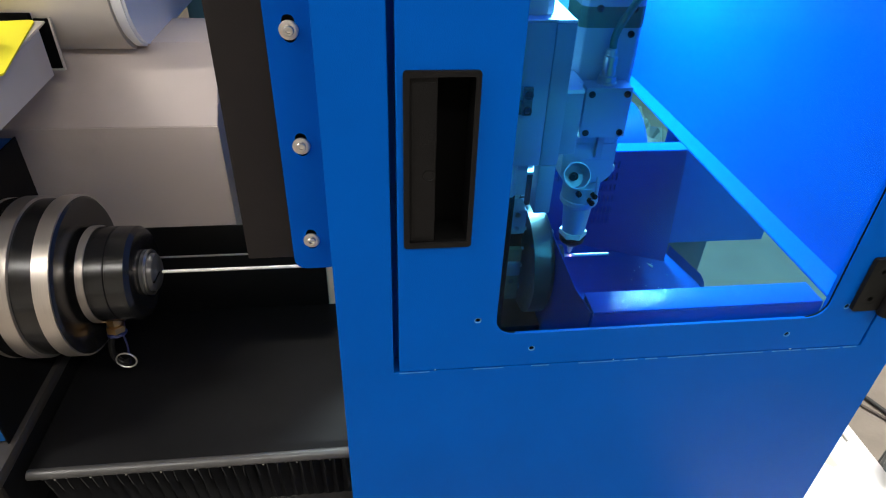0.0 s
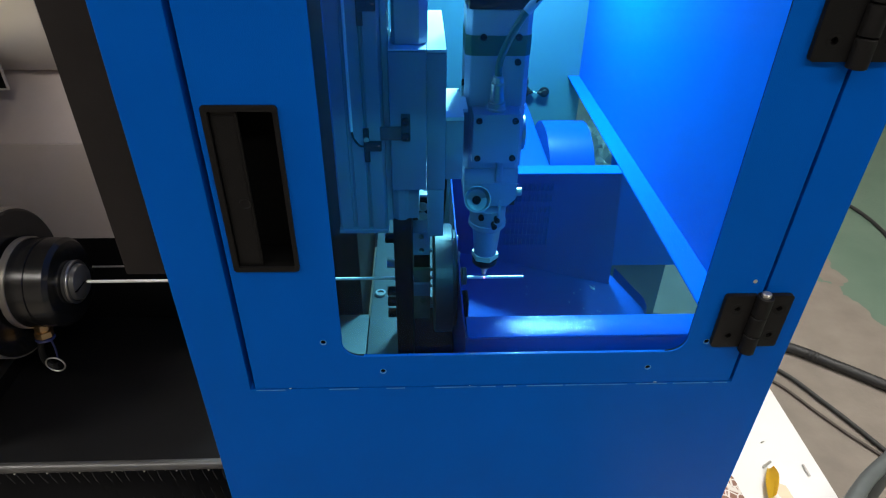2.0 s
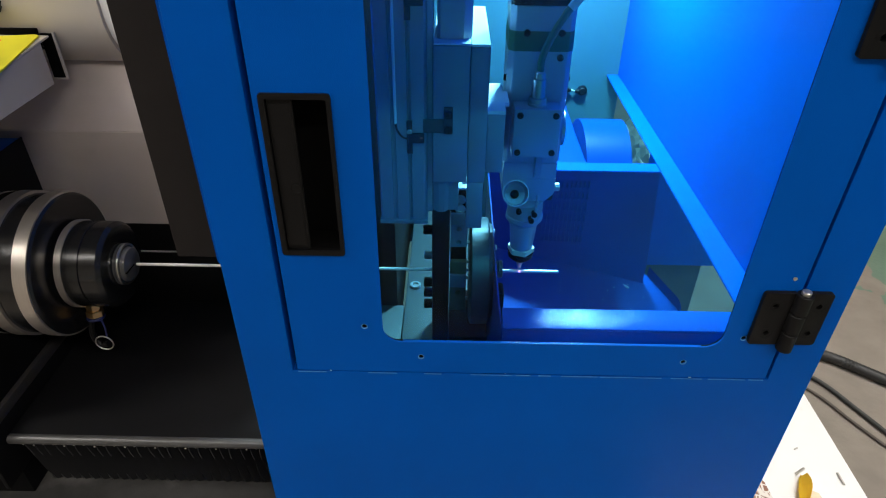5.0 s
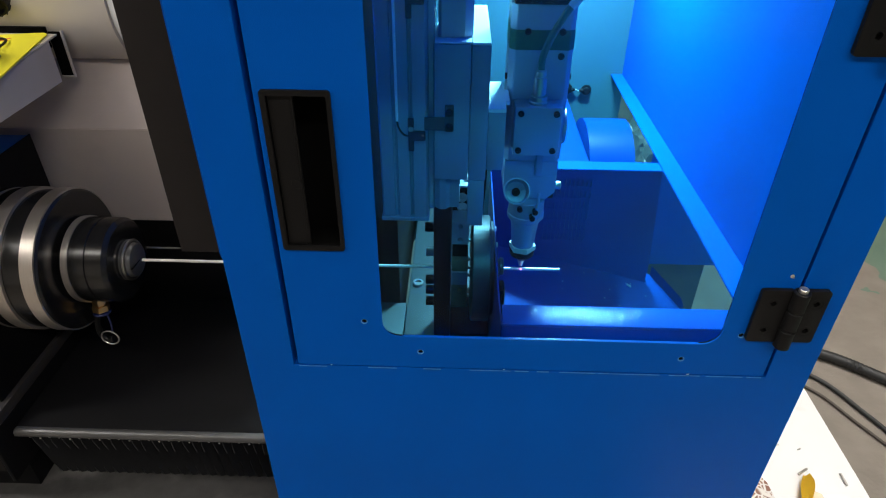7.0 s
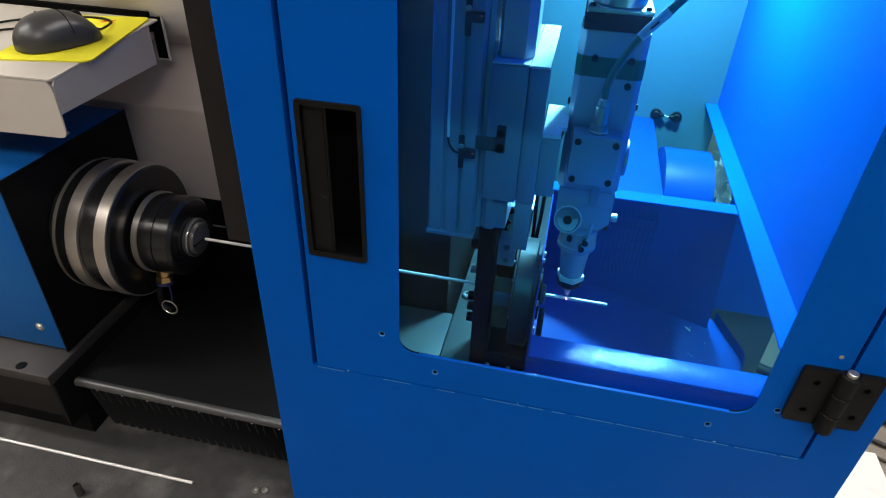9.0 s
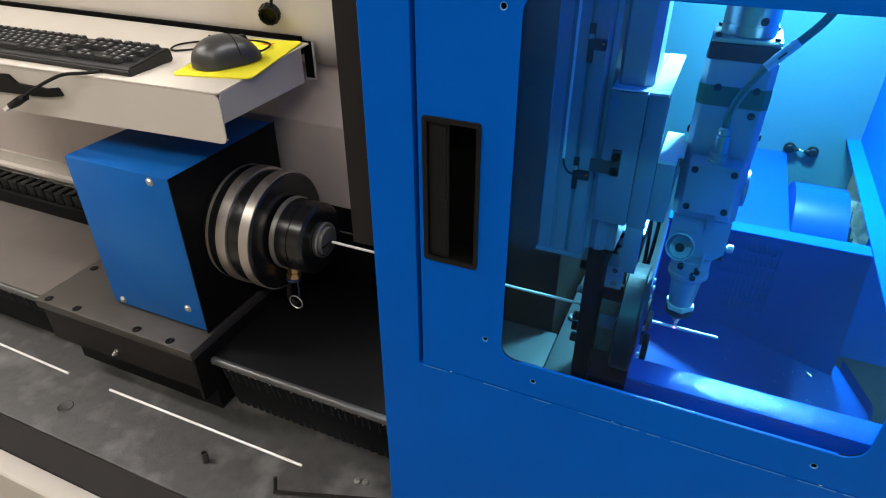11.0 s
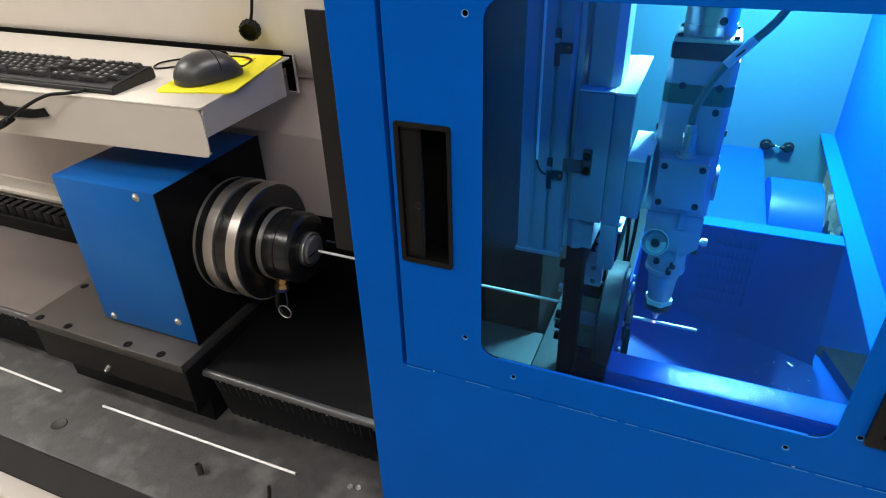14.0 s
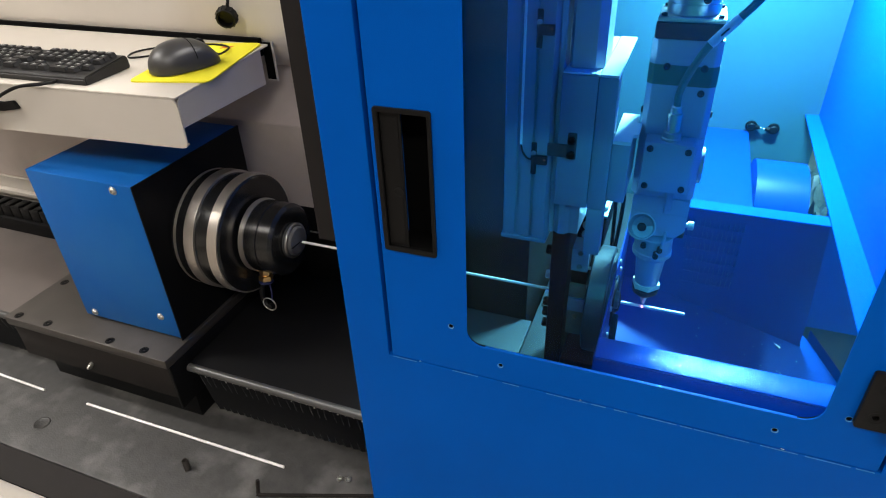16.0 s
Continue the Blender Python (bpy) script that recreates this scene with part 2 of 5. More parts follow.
def box(bm, x0, x1, y0, y1, z0, z1, bevel=0.0, seg=2):
    vs = [bm.verts.new((x, y, z)) for x in (x0, x1) for y in (y0, y1) for z in (z0, z1)]
    fs = [bm.faces.new([vs[i] for i in q]) for q in ((0, 1, 3, 2), (4, 6, 7, 5), (0, 4, 5, 1), (2, 3, 7, 6), (0, 2, 6, 4), (1, 5, 7, 3))]
    if bevel:
        es = list({e for f in fs for e in f.edges})
        bmesh.ops.bevel(bm, geom=es, offset=bevel, segments=seg, affect="EDGES", profile=0.5)
    return bm


def lathe(bm, p, axis, profile, seg=40, close=True):
    """Turns (distance along the axis, radius) pairs round an axis that starts at p."""
    d = Vector(axis).normalized()
    u = d.orthogonal().normalized()
    v = d.cross(u)
    rings = []
    for s, r in profile:
        c = Vector(p) + d * s
        rings.append([bm.verts.new(c + u * (r * math.cos(a)) + v * (r * math.sin(a))) for a in [2 * math.pi * i / seg for i in range(seg)]])
    for a, b in zip(rings, rings[1:]):
        for i in range(seg):
            f = bm.faces.new((a[i], a[(i + 1) % seg], b[(i + 1) % seg], b[i]))
            f.smooth = True
    if close:
        bm.faces.new(rings[0][::-1])
        bm.faces.new(rings[-1])
    return bm


def rod(bm, a, b, r, seg=16, r2=None):
    a, b = Vector(a), Vector(b)
    length = (b - a).length
    c = min(r * 0.15, length * 0.2)
    r2 = r if r2 is None else r2
    return lathe(bm, a, b - a, [(0, r - c), (c, r), (length - c, r2), (length, r2 - c)], seg)


def spline(points, n=10):
    pts = [Vector(p) for p in points]
    pts = [pts[0] * 2 - pts[1]] + pts + [pts[-1] * 2 - pts[-2]]
    out = []
    for i in range(1, len(pts) - 2):
        p0, p1, p2, p3 = pts[i - 1:i + 3]
        for k in range(n):
            t = k / n
            out.append(0.5 * ((2 * p1) + (p2 - p0) * t + (2 * p0 - 5 * p1 + 4 * p2 - p3) * t * t + (3 * p1 - p0 - 3 * p2 + p3) * t ** 3))
    out.append(pts[-2])
    return out


def sweep(bm, points, r, seg=10, smooth=10, ribs=0.0):
    pts = spline(points, smooth) if smooth > 1 else [Vector(p) for p in points]
    rings, up = [], None
    for i, p in enumerate(pts):
        d = (pts[min(i + 1, len(pts) - 1)] - pts[max(i - 1, 0)]).normalized()
        up = d.orthogonal().normalized() if up is None else (up - d * up.dot(d)).normalized()
        v = d.cross(up)
        rr = r * (1 + (ribs if i % 2 else -ribs))
        rings.append([bm.verts.new(p + up * (rr * math.cos(a)) + v * (rr * math.sin(a))) for a in [2 * math.pi * k / seg for k in range(seg)]])
    for a, b in zip(rings, rings[1:]):
        for i in range(seg):
            bm.faces.new((a[i], a[(i + 1) % seg], b[(i + 1) % seg], b[i])).smooth = True
    bm.faces.new(rings[0][::-1])
    bm.faces.new(rings[-1])
    return bm


def rounded(u0, u1, v0, v1, r, seg=6):
    out = []
    for cu, cv, a0 in ((u1 - r, v1 - r, 0), (u0 + r, v1 - r, 90), (u0 + r, v0 + r, 180), (u1 - r, v0 + r, 270)):
        for i in range(seg + 1):
            a = radians(a0 + 90 * i / seg)
            out.append((cu + r * math.cos(a), cv + r * math.sin(a)))
    return out


def circle(u, v, r, seg=14):
    return [(u + r * math.cos(2 * math.pi * i / seg), v + r * math.sin(2 * math.pi * i / seg)) for i in range(seg)]


def sheet(bm, outer, holes, axis, at, thick):
    """A plate cut from outlines in two coordinates, thickened along the third."""
    def place(u, v):
        return {"x": (at, u, v), "y": (u, at, v), "z": (u, v, at)}[axis]
    edges = []
    for loop in [outer] + list(holes):
        vs = [bm.verts.new(place(*p)) for p in loop]
        edges += [bm.edges.new((vs[i], vs[(i + 1) % len(vs)])) for i in range(len(vs))]
    faces = [g for g in bmesh.ops.triangle_fill(bm, use_beauty=True, use_dissolve=False, edges=edges)["geom"] if isinstance(g, bmesh.types.BMFace)]
    ext = bmesh.ops.extrude_face_region(bm, geom=faces)["geom"]
    step = Vector({"x": (thick, 0, 0), "y": (0, thick, 0), "z": (0, 0, thick)}[axis])
    bmesh.ops.translate(bm, verts=[g for g in ext if isinstance(g, bmesh.types.BMVert)], vec=step)
    bmesh.ops.recalc_face_normals(bm, faces=bm.faces)
    return bm


def prism(bm, outline, axis, a, b, bevel=0.0):
    n0 = set(bm.faces)
    sheet(bm, outline, [], axis, a, b - a)
    if bevel:
        es = [e for e in bm.edges if e.is_manifold and e.calc_face_angle(0) > 0.6 and not (set(e.link_faces) & n0)]
        bmesh.ops.bevel(bm, geom=es, offset=bevel, segments=2, affect="EDGES")
    return bm


def edged(bm, w):
    es = [e for e in bm.edges if e.is_manifold and e.calc_face_angle(0) > 0.9]
    bmesh.ops.bevel(bm, geom=es, offset=w, segments=1, affect="EDGES")
    return bm


def turned(bm, m):
    bmesh.ops.transform(bm, matrix=m, verts=bm.verts)
    return bm


def mesh_of(name, bm, mat):
    bmesh.ops.recalc_face_normals(bm, faces=bm.faces)
    me = bpy.data.meshes.new(name)
    bm.to_mesh(me)
    bm.free()
    me.materials.append(mat)
    me.set_sharp_from_angle(angle=radians(32))
    return me


PLACE = {}


def thing(name, at, label, category, group="", kind=""):
    ob = new(name)
    ob.location = at
    PLACE[ob] = Vector(at)
    return tagged(ob, label, category, group, kind)


def part(name, bm, mat, parent, label=""):
    ob = new(name, bm if isinstance(bm, bpy.types.Mesh) else mesh_of(name, bm, mat))
    ob.parent = parent
    ob.location = -PLACE[parent]
    PLACE[ob] = Vector((0, 0, 0))
    return tagged(ob, label)


def shared(name, me, parent, at, turn=None):
    """A repeat of a piece: its own object on a shared mesh, placed at a point."""
    ob = new(name, me)
    ob.parent = parent
    ob.location = Vector(at) - PLACE[parent]
    if turn:
        ob.rotation_euler = turn
    PLACE[ob] = Vector(at)
    return ob


def solid(name, bm, mat, label, category="", group="", kind=""):
    return tagged(new(name, mesh_of(name, bm, mat)), label, category, group, kind)


def screw_mesh(name, axis, r, head, mat, hex_r=0.0):
    """A socket head screw, its head rising from the origin along the axis."""
    bm = bm_new()
    h = hex_r or r * 0.5
    lathe(bm, (0, 0, 0), axis, [(-0.002, r * 0.96), (head * 0.85, r), (head, r * 0.88), (head, h), (head * 0.45, h * 0.98), (head * 0.4, 0.0002)], 14)
    return mesh_of(name, bm, mat)


# ---------------------------------------------------------------- setting
bm = box(bm_new(), -5, 6, -5, 6, -0.2, 0)
solid("floor", bm, FLOOR, "worn concrete floor with faded green paint", "floor", kind="structure")
# Walls and ceiling stay out of view, added for bounce light and reflections
for nm, b in (("wall_north", (-5, 6, 6, 6.2, 0, 4)), ("wall_south", (-5, 6, -5.2, -5, 0, 4)), ("wall_east", (6, 6.2, -5.2, 6.2, 0, 4)), ("wall_west", (-5.2, -5, -5.2, 6.2, 0, 4))):
    solid(nm, box(bm_new(), *b), HALL_WALL, "plain unseen hall wall, added to bounce light", "wall", kind="structure")
solid("ceiling", box(bm_new(), -5.2, 6.2, -5.2, 6.2, 4, 4.2), HALL_WALL, "plain unseen hall ceiling, added to bounce light", "ceiling", kind="structure")


def unseen_ceiling_lamp(x, y, turn):
    t = thing("unseen_ceiling_lamp", (x, y, 3.6), "long white tube lamp, unseen, added above the machine", "lamp", "hall lamps")
    m = pose(x, y, 3.6, 0, 0, turn)
    part("housing", turned(box(bm_new(), -1.25, 1.25, -0.16, 0.16, 0.012, 0.09, 0.01), m), WHITE_BOARD, t)
    part("diffuser", turned(box(bm_new(), -1.22, 1.22, -0.13, 0.13, -0.008, 0.010, 0.004), m), TUBE_GLOW, t)
    for k in (-0.9, 0.9):
        part("hanger", turned(rod(bm_new(), (k, 0, 0.09), (k, 0, 0.40), 0.006), m), ZINC, t)


# One added fixture, out of view, over each hall light
unseen_ceiling_lamp(1.5, -2.1, 0)
unseen_ceiling_lamp(-1.6, -1.8, 0)
unseen_ceiling_lamp(-0.9, 1.9, 0)
unseen_ceiling_lamp(1.45, 0.9, 90)
unseen_ceiling_lamp(-3.1, -0.5, 0)

# ---------------------------------------------------------------- cutting cabinet
XL, XR, TOP = -0.057, 0.568, 1.78
cab = thing("cutting_cabinet", (0.25, 0.5, 0), "blue powder-coated laser cutting cabinet with a closed windowed door", "machine cabinet")
door_hole = [(-0.004, 1.0318), (0.521, 1.0318), (0.521, 1.56), (-0.004, 1.56)]
bm = sheet(bm_new(), [(XL, 0.02), (XR, 0.02), (XR, TOP), (XL, TOP)], [door_hole], "y", 0.0, 0.022)
front = part("front_panel", edged(bm, 0.0006), BLUE, cab)
bm = box(bm_new(), XL, XL + 0.003, 0.0225, 0.10, 0.02, TOP)
part("side_return", bm, BLUE, cab)
# ring of folded sheet round the door opening
bm = bm_new()
box(bm, -0.012, 0.020, 0.0265, 0.05, 1.0, 1.585)
box(bm, 0.500, 0.530, 0.0265, 0.05, 1.0, 1.585)
box(bm, 0.0202, 0.4998, 0.0265, 0.032, 1.0, 1.040)
box(bm, 0.0202, 0.4998, 0.0265, 0.05, 1.535, 1.585)
part("door_rebate", bm, BLUE, cab)
part("side_panel", box(bm_new(), XR - 0.003, XR, 0.0225, 0.985, 1.042, TOP), BLUE, cab)
part("lower_side_panel", box(bm_new(), XR - 0.003, XR, 0.0225, 0.09, 0.02, 1.0385), BLUE, cab)
part("side_ledge", prism(bm_new(), [(0.5275, 0.055), (XR, 0.055), (XR, 0.985), (0.5385, 0.985)], "z", 1.038, 1.0415, 0.0007), BLUE, cab)
part("roof", box(bm_new(), XL, XR, 0.0, 0.99, TOP, TOP + 0.003), BLUE, cab)
bm = sheet(bm_new(), [(-0.4, 0.55), (0.30, 0.55), (0.30, 0.64), (0.573, 0.64), (0.573, TOP), (-0.4, TOP)], [], "y", 0.985, 0.004)
part("back_panel", bm, WHITE_WALL, cab, "pale cyan inner back wall")
part("inner_partition", box(bm_new(), -0.053, -0.050, 0.105, 0.98, 1.13, TOP), BLUE, cab)

# bolt-on flange with slots beside the feed opening
slots = [rounded(-0.090, -0.079, z - 0.012, z + 0.012, 0.0054, 4) for z in (1.136, 1.245, 1.354, 1.463, 1.572)]
bm = sheet(bm_new(), rounded(-0.105, -0.0575, 1.098, 1.76, 0.012, 4), slots, "y", 0.100, 0.003)
part("slotted_flange", bm, BLUE, cab)
part("flange_backing", box(bm_new(), -0.104, -0.0565, 0.1045, 0.1065, 1.10, 1.755), BLACK, cab)
wash = bm_new()
lathe(wash, (0, 0.0005, 0), (0, -1, 0), [(0, 0.0085), (0.0016, 0.0085), (0.002, 0.0078), (0.002, 0.0045), (0.0045, 0.0045), (0.0052, 0.004), (0.0052, 0.0022), (0.003, 0.0021), (0.0029, 0.0002)], 20)
wash = mesh_of("flange_screw", wash, ZINC)
for z in (1.136, 1.245, 1.354, 1.463, 1.572):
    shared("flange_screw", wash, cab, (-0.0845, 0.0995, z - 0.001))
part("draught_strip", box(bm_new(), -0.1545, -0.1015, 0.108, 0.112, 1.108, 1.427, 0.0006, 1), STRIP, cab, "dark rubbery draught strip")

# door
win = rounded(0.099, 0.4565, 1.0795, 1.4685, 0.019, 8)
holes = [circle(x, z, 0.0027, 10) for x, z in ((0.080, 1.100), (0.139, 1.058), (0.422, 1.0575), (0.477, 1.0935), (0.083, 1.455), (0.139, 1.492), (0.422, 1.492), (0.477, 1.455))]
grip = [(0.0105, 1.194), (0.0655, 1.194), (0.0655, 1.349), (0.0105, 1.349)]
bm = sheet(bm_new(), rounded(0.002, 0.517, 1.0345, 1.555, 0.0015, 2), [win, grip] + holes, "y", -0.001, 0.0018)
door = part("door", edged(bm, 0.0005), BLUE, cab)
bm = bm_new()
box(bm, 0.002, 0.005, 0.0032, 0.02, 1.036, 1.553)
box(bm, 0.514, 0.517, 0.0032, 0.02, 1.036, 1.553)
box(bm, 0.0052, 0.5138, 0.0032, 0.02, 1.036, 1.039)
box(bm, 0.0052, 0.5138, 0.0032, 0.02, 1.550, 1.553)
part("door_edge", bm, BLUE, door)
for x0, x1, m in ((0.120, 0.1645, BLUE), (0.165, 0.312, BLUE_GRAIN), (0.3125, 0.437, BLUE)):
    part("window_lip", box(bm_new(), x0, x1, 0.0009, 0.0032, 1.0768, 1.0790, 0.0004, 1), m, door)
# Added dark frame behind the door that stops light showing through screw holes
part("hole_light_block", sheet(bm_new(), [(0.066, 1.046), (0.499, 1.046), (0.499, 1.502), (0.066, 1.502)], [rounded(0.0975, 0.458, 1.078, 1.470, 0.019, 8)], "y", 0.0011, 0.0031), DARK, door)
bm = box(bm_new(), 0.068, 0.497, 0.0045, 0.0075, 1.048, 1.50)
pane = part("window_pane", bm, ACRYLIC, door, "clear blue acrylic pane")
for x, w in ((0.038, 0.002), (0.231, 0.001), (0.433, 0.003)):
    part("paint_chip", box(bm_new(), x, x + w, -0.0014, -0.0009, 1.0344, 1.0349), PRINT, door)
random.seed(11)
x = 0.002
while x < 0.512:
    w = random.uniform(0.012, 0.055)
    part("worn_edge", box(bm_new(), x, min(x + w, 0.516), -0.0005, 0.0005, 1.0310, 1.0310 + random.uniform(0.0003, 0.0006)), CHIPPED, cab, "paint worn pale along the opening edge")
    x += w + random.uniform(0.001, 0.012 if x > 0.15 else 0.05)
for x, z in ((0.080, 1.100), (0.139, 1.058), (0.422, 1.0575), (0.477, 1.0935), (0.083, 1.455)):
    part("hole_rim", lathe(bm_new(), (x, -0.0013, z), (0, 1, 0), [(0, 0.0036), (0.0002, 0.0030), (0.0005, 0.0026)], 14, close=False), CHIPPED, door, "bare worn rim of a screw hole")
# recessed pull
bm = sheet(bm_new(), rounded(0.0075, 0.0675, 1.191, 1.352, 0.003, 3), [rounded(0.0125, 0.0635, 1.196, 1.347, 0.0015, 2)], "y", -0.0035, 0.0023)
pull = part("recessed_handle", bm, PLASTIC, door, "black plastic recessed pull handle")
# Added sleeve, near-black to carry the shade at the recess mouth
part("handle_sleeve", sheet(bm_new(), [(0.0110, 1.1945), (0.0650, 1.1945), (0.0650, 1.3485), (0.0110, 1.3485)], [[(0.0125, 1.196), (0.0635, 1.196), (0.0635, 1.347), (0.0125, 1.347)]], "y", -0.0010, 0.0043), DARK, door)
bm = bm_new()
box(bm, 0.0128, 0.0345, 0.0005, 0.003, 1.196, 1.347, 0.0006, 1)
box(bm, 0.015, 0.032, -0.0002, 0.0004, 1.2, 1.342)
lathe(bm, (0.0285, -0.0002, 1.262), (0, -1, 0), [(0, 0.0055), (0.0006, 0.0052), (0.0008, 0.0045), (0.0003, 0.004), (0.0002, 0.0005)], 18)
part("grip_flap", bm, PLASTIC, door)
# Pocket walls hold the recess shade as near-black colour
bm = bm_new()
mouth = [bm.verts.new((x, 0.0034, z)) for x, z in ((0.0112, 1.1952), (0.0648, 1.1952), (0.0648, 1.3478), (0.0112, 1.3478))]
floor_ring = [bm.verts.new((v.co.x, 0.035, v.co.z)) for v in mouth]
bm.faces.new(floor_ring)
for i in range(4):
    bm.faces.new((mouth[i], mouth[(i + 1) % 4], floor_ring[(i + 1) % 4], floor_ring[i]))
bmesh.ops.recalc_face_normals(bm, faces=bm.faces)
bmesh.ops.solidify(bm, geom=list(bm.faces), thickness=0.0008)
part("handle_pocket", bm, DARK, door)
part("latch_screw", lathe(bm_new(), (0.505, -0.0013, 1.172), (0, -1, 0), [(0, 0.0022), (0.0008, 0.0020), (0.0012, 0.0005)], 12), ZINC, door)


def hinge(z0):
    """A black cast butt hinge with four countersunk holes and a pin."""
    x0, x1, px = 0.4795, 0.5475, 0.5165
    h = part("hinge", bm_new() and box(bm_new(), px - 0.004, px + 0.004, -0.0045, -0.0015, z0 + 0.004, z0 + 0.062), PLASTIC, cab, "black cast hinge")
    for a, b in ((x0, px - 0.0045), (px + 0.0045, x1)):
        u = (a + b) / 2 - (0.002 if a == x0 else -0.002)
        leaf = sheet(bm_new(), rounded(a, b, z0, z0 + 0.067, 0.003, 3), [circle(u, z0 + 0.016, 0.0031, 12), circle(u, z0 + 0.051, 0.0031, 12)], "y", -0.0065, 0.005)
        part("leaf", leaf, PLASTIC, h)
        for z in (z0 + 0.016, z0 + 0.051):
            part("countersink", lathe(bm_new(), (u, -0.0068, z), (0, 1, 0), [(0, 0.0068), (0.0003, 0.0058), (0.0001, 0.0045)], 18, close=False), PLASTIC, h)
            part("hinge_screw", lathe(bm_new(), (u, -0.0014, z), (0, -1, 0), [(0, 0.003), (0.0012, 0.0029), (0.0013, 0.0012), (0.0006, 0.0011), (0.0005, 0.0002)], 12), BLACK, h)
    for i in range(3):
        a = z0 - 0.004 + i * 0.0245
        part("knuckle", lathe(bm_new(), (px, -0.009, a), (0, 0, 1), [(0, 0.0072), (0.0008, 0.0080), (0.0225, 0.0080), (0.0234, 0.0070)], 20), PLASTIC, h)
    part("hinge_pin", rod(bm_new(), (px, -0.009, z0 + 0.0665), (px, -0.009, z0 + 0.0725), 0.0046, 16), ZINC, h, "bright pin end")


hinge(1.0905)
hinge(1.3880)

# hopper under the cutting head: vented rear sheet, rims, sloping chute
hop = thing("scrap_hopper", (0.39, 0.3, 0.6), "blue sheet-metal scrap hopper with a vented back, shade in its colour", "hopper")
vents = []
for r in range(6):
    for c in range(15):
        u, v = 0.303 + c * 0.0076, 1.014 - r * 0.0228
        if (r, c) not in ((2, 0), (2, 1), (2, 2), (3, 0), (3, 1), (3, 2), (3, 3), (4, 0), (4, 1), (4, 2), (4, 3), (5, 0), (5, 1), (5, 2), (5, 3)):
            vents.append([(u, v - 0.0070), (u + 0.0034, v - 0.0070), (u + 0.0034, v + 0.0070), (u, v + 0.0070)])
# Sheets and chute take the blue that is darkened to stand for shade
part("vented_sheet", sheet(bm_new(), [(0.234, 0.872), (0.545, 0.790), (0.545, 0.845), (0.531, 1.0375), (0.234, 1.0375)], vents, "y", 0.480, 0.0025), BLUE_SHADED, hop)
part("rear_sheet", box(bm_new(), 0.24, 0.525, 0.4885, 0.4900, 0.86, 1.03), BLUE_SHADED, hop)
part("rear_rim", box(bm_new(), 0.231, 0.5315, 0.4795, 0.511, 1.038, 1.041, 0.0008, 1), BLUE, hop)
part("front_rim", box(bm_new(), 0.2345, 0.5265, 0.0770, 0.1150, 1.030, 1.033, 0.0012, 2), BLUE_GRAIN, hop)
part("front_sheet", box(bm_new(), 0.2345, 0.5265, 0.0770, 0.0795, 0.80, 1.0295), BLUE_SHADED, hop)
part("inner_front_sheet", box(bm_new(), 0.2360, 0.5265, 0.1125, 0.1150, 0.66, 1.0295), BLUE_SHADED, hop)
part("side_sheet", sheet(bm_new(), [(0.0800, 0.72), (0.4795, 0.72), (0.4795, 1.034), (0.1400, 1.018), (0.0800, 1.0295)], [], "x", 0.2325, 0.0022), BLUE_SHADED, hop)
def chute_z(x, y):
    """Height of the chute sheet, which falls towards the front and the open end."""
    return 0.848 - 0.27 * (x - 0.256) - 0.29 * (0.38 - y)


bm = bm_new()
pts = [(0.2355, 0.1155), (0.2355, 0.4795), (0.548, 0.4795), (0.548, 0.508), (0.560, 0.500), (0.606, 0.440), (0.608, 0.428), (0.600, 0.400), (0.598, 0.385), (0.602, 0.1155)]
lo = [bm.verts.new((x, y, chute_z(x, y) - 0.003)) for x, y in pts]
hi = [bm.verts.new((x, y, chute_z(x, y))) for x, y in pts]
bm.faces.new(hi), bm.faces.new(lo[::-1])
for i in range(len(pts)):
    bm.faces.new((lo[i], lo[(i + 1) % len(pts)], hi[(i + 1) % len(pts)], hi[i]))
part("chute", bm, BLUE_SHADED, hop)
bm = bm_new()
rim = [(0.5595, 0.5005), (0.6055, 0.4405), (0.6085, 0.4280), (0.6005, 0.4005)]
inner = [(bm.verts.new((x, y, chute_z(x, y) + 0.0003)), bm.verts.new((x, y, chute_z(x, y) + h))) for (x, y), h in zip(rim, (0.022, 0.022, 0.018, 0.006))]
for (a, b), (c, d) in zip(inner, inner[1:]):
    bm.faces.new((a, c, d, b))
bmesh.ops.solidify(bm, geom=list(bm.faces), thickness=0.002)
part("chute_lip", bm, BLUE_SHADED, hop)
scrap = thing("tube_piece", (0.509, 0.460, chute_z(0.509, 0.460)), "tiny bright cut tube end lying in the blue hopper", "offcut")
part("piece", rod(bm_new(), (0.505, 0.462, chute_z(0.505, 0.462) + 0.002), (0.513, 0.458, chute_z(0.513, 0.458) + 0.002), 0.002, 8), ZINC, scrap)
random.seed(5)
bm = bm_new()
for i in range(14):
    x, y = random.uniform(0.37, 0.55), random.uniform(0.40, 0.47)
    box(bm, x, x + 0.0016, y, y + 0.0012, chute_z(x, y) + 0.0001, chute_z(x, y) + 0.0011)
solid("metal_chips", bm, ZINC, "tiny bright metal chips scattered in the hopper", "chips", kind="stuff")

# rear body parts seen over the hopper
solid("rear_cover", prism(bm_new(), [(0.585, 0.985), (0.985, 0.992), (0.985, 0.90), (0.585, 0.90)], "x", 0.30, 0.436, 0.003), BLUE_SHADED, "flat blue sheet cover behind the hopper", "cover")
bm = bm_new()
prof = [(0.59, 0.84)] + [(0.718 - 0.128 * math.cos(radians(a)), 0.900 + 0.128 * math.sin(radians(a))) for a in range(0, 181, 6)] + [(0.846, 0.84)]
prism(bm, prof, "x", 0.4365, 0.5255)
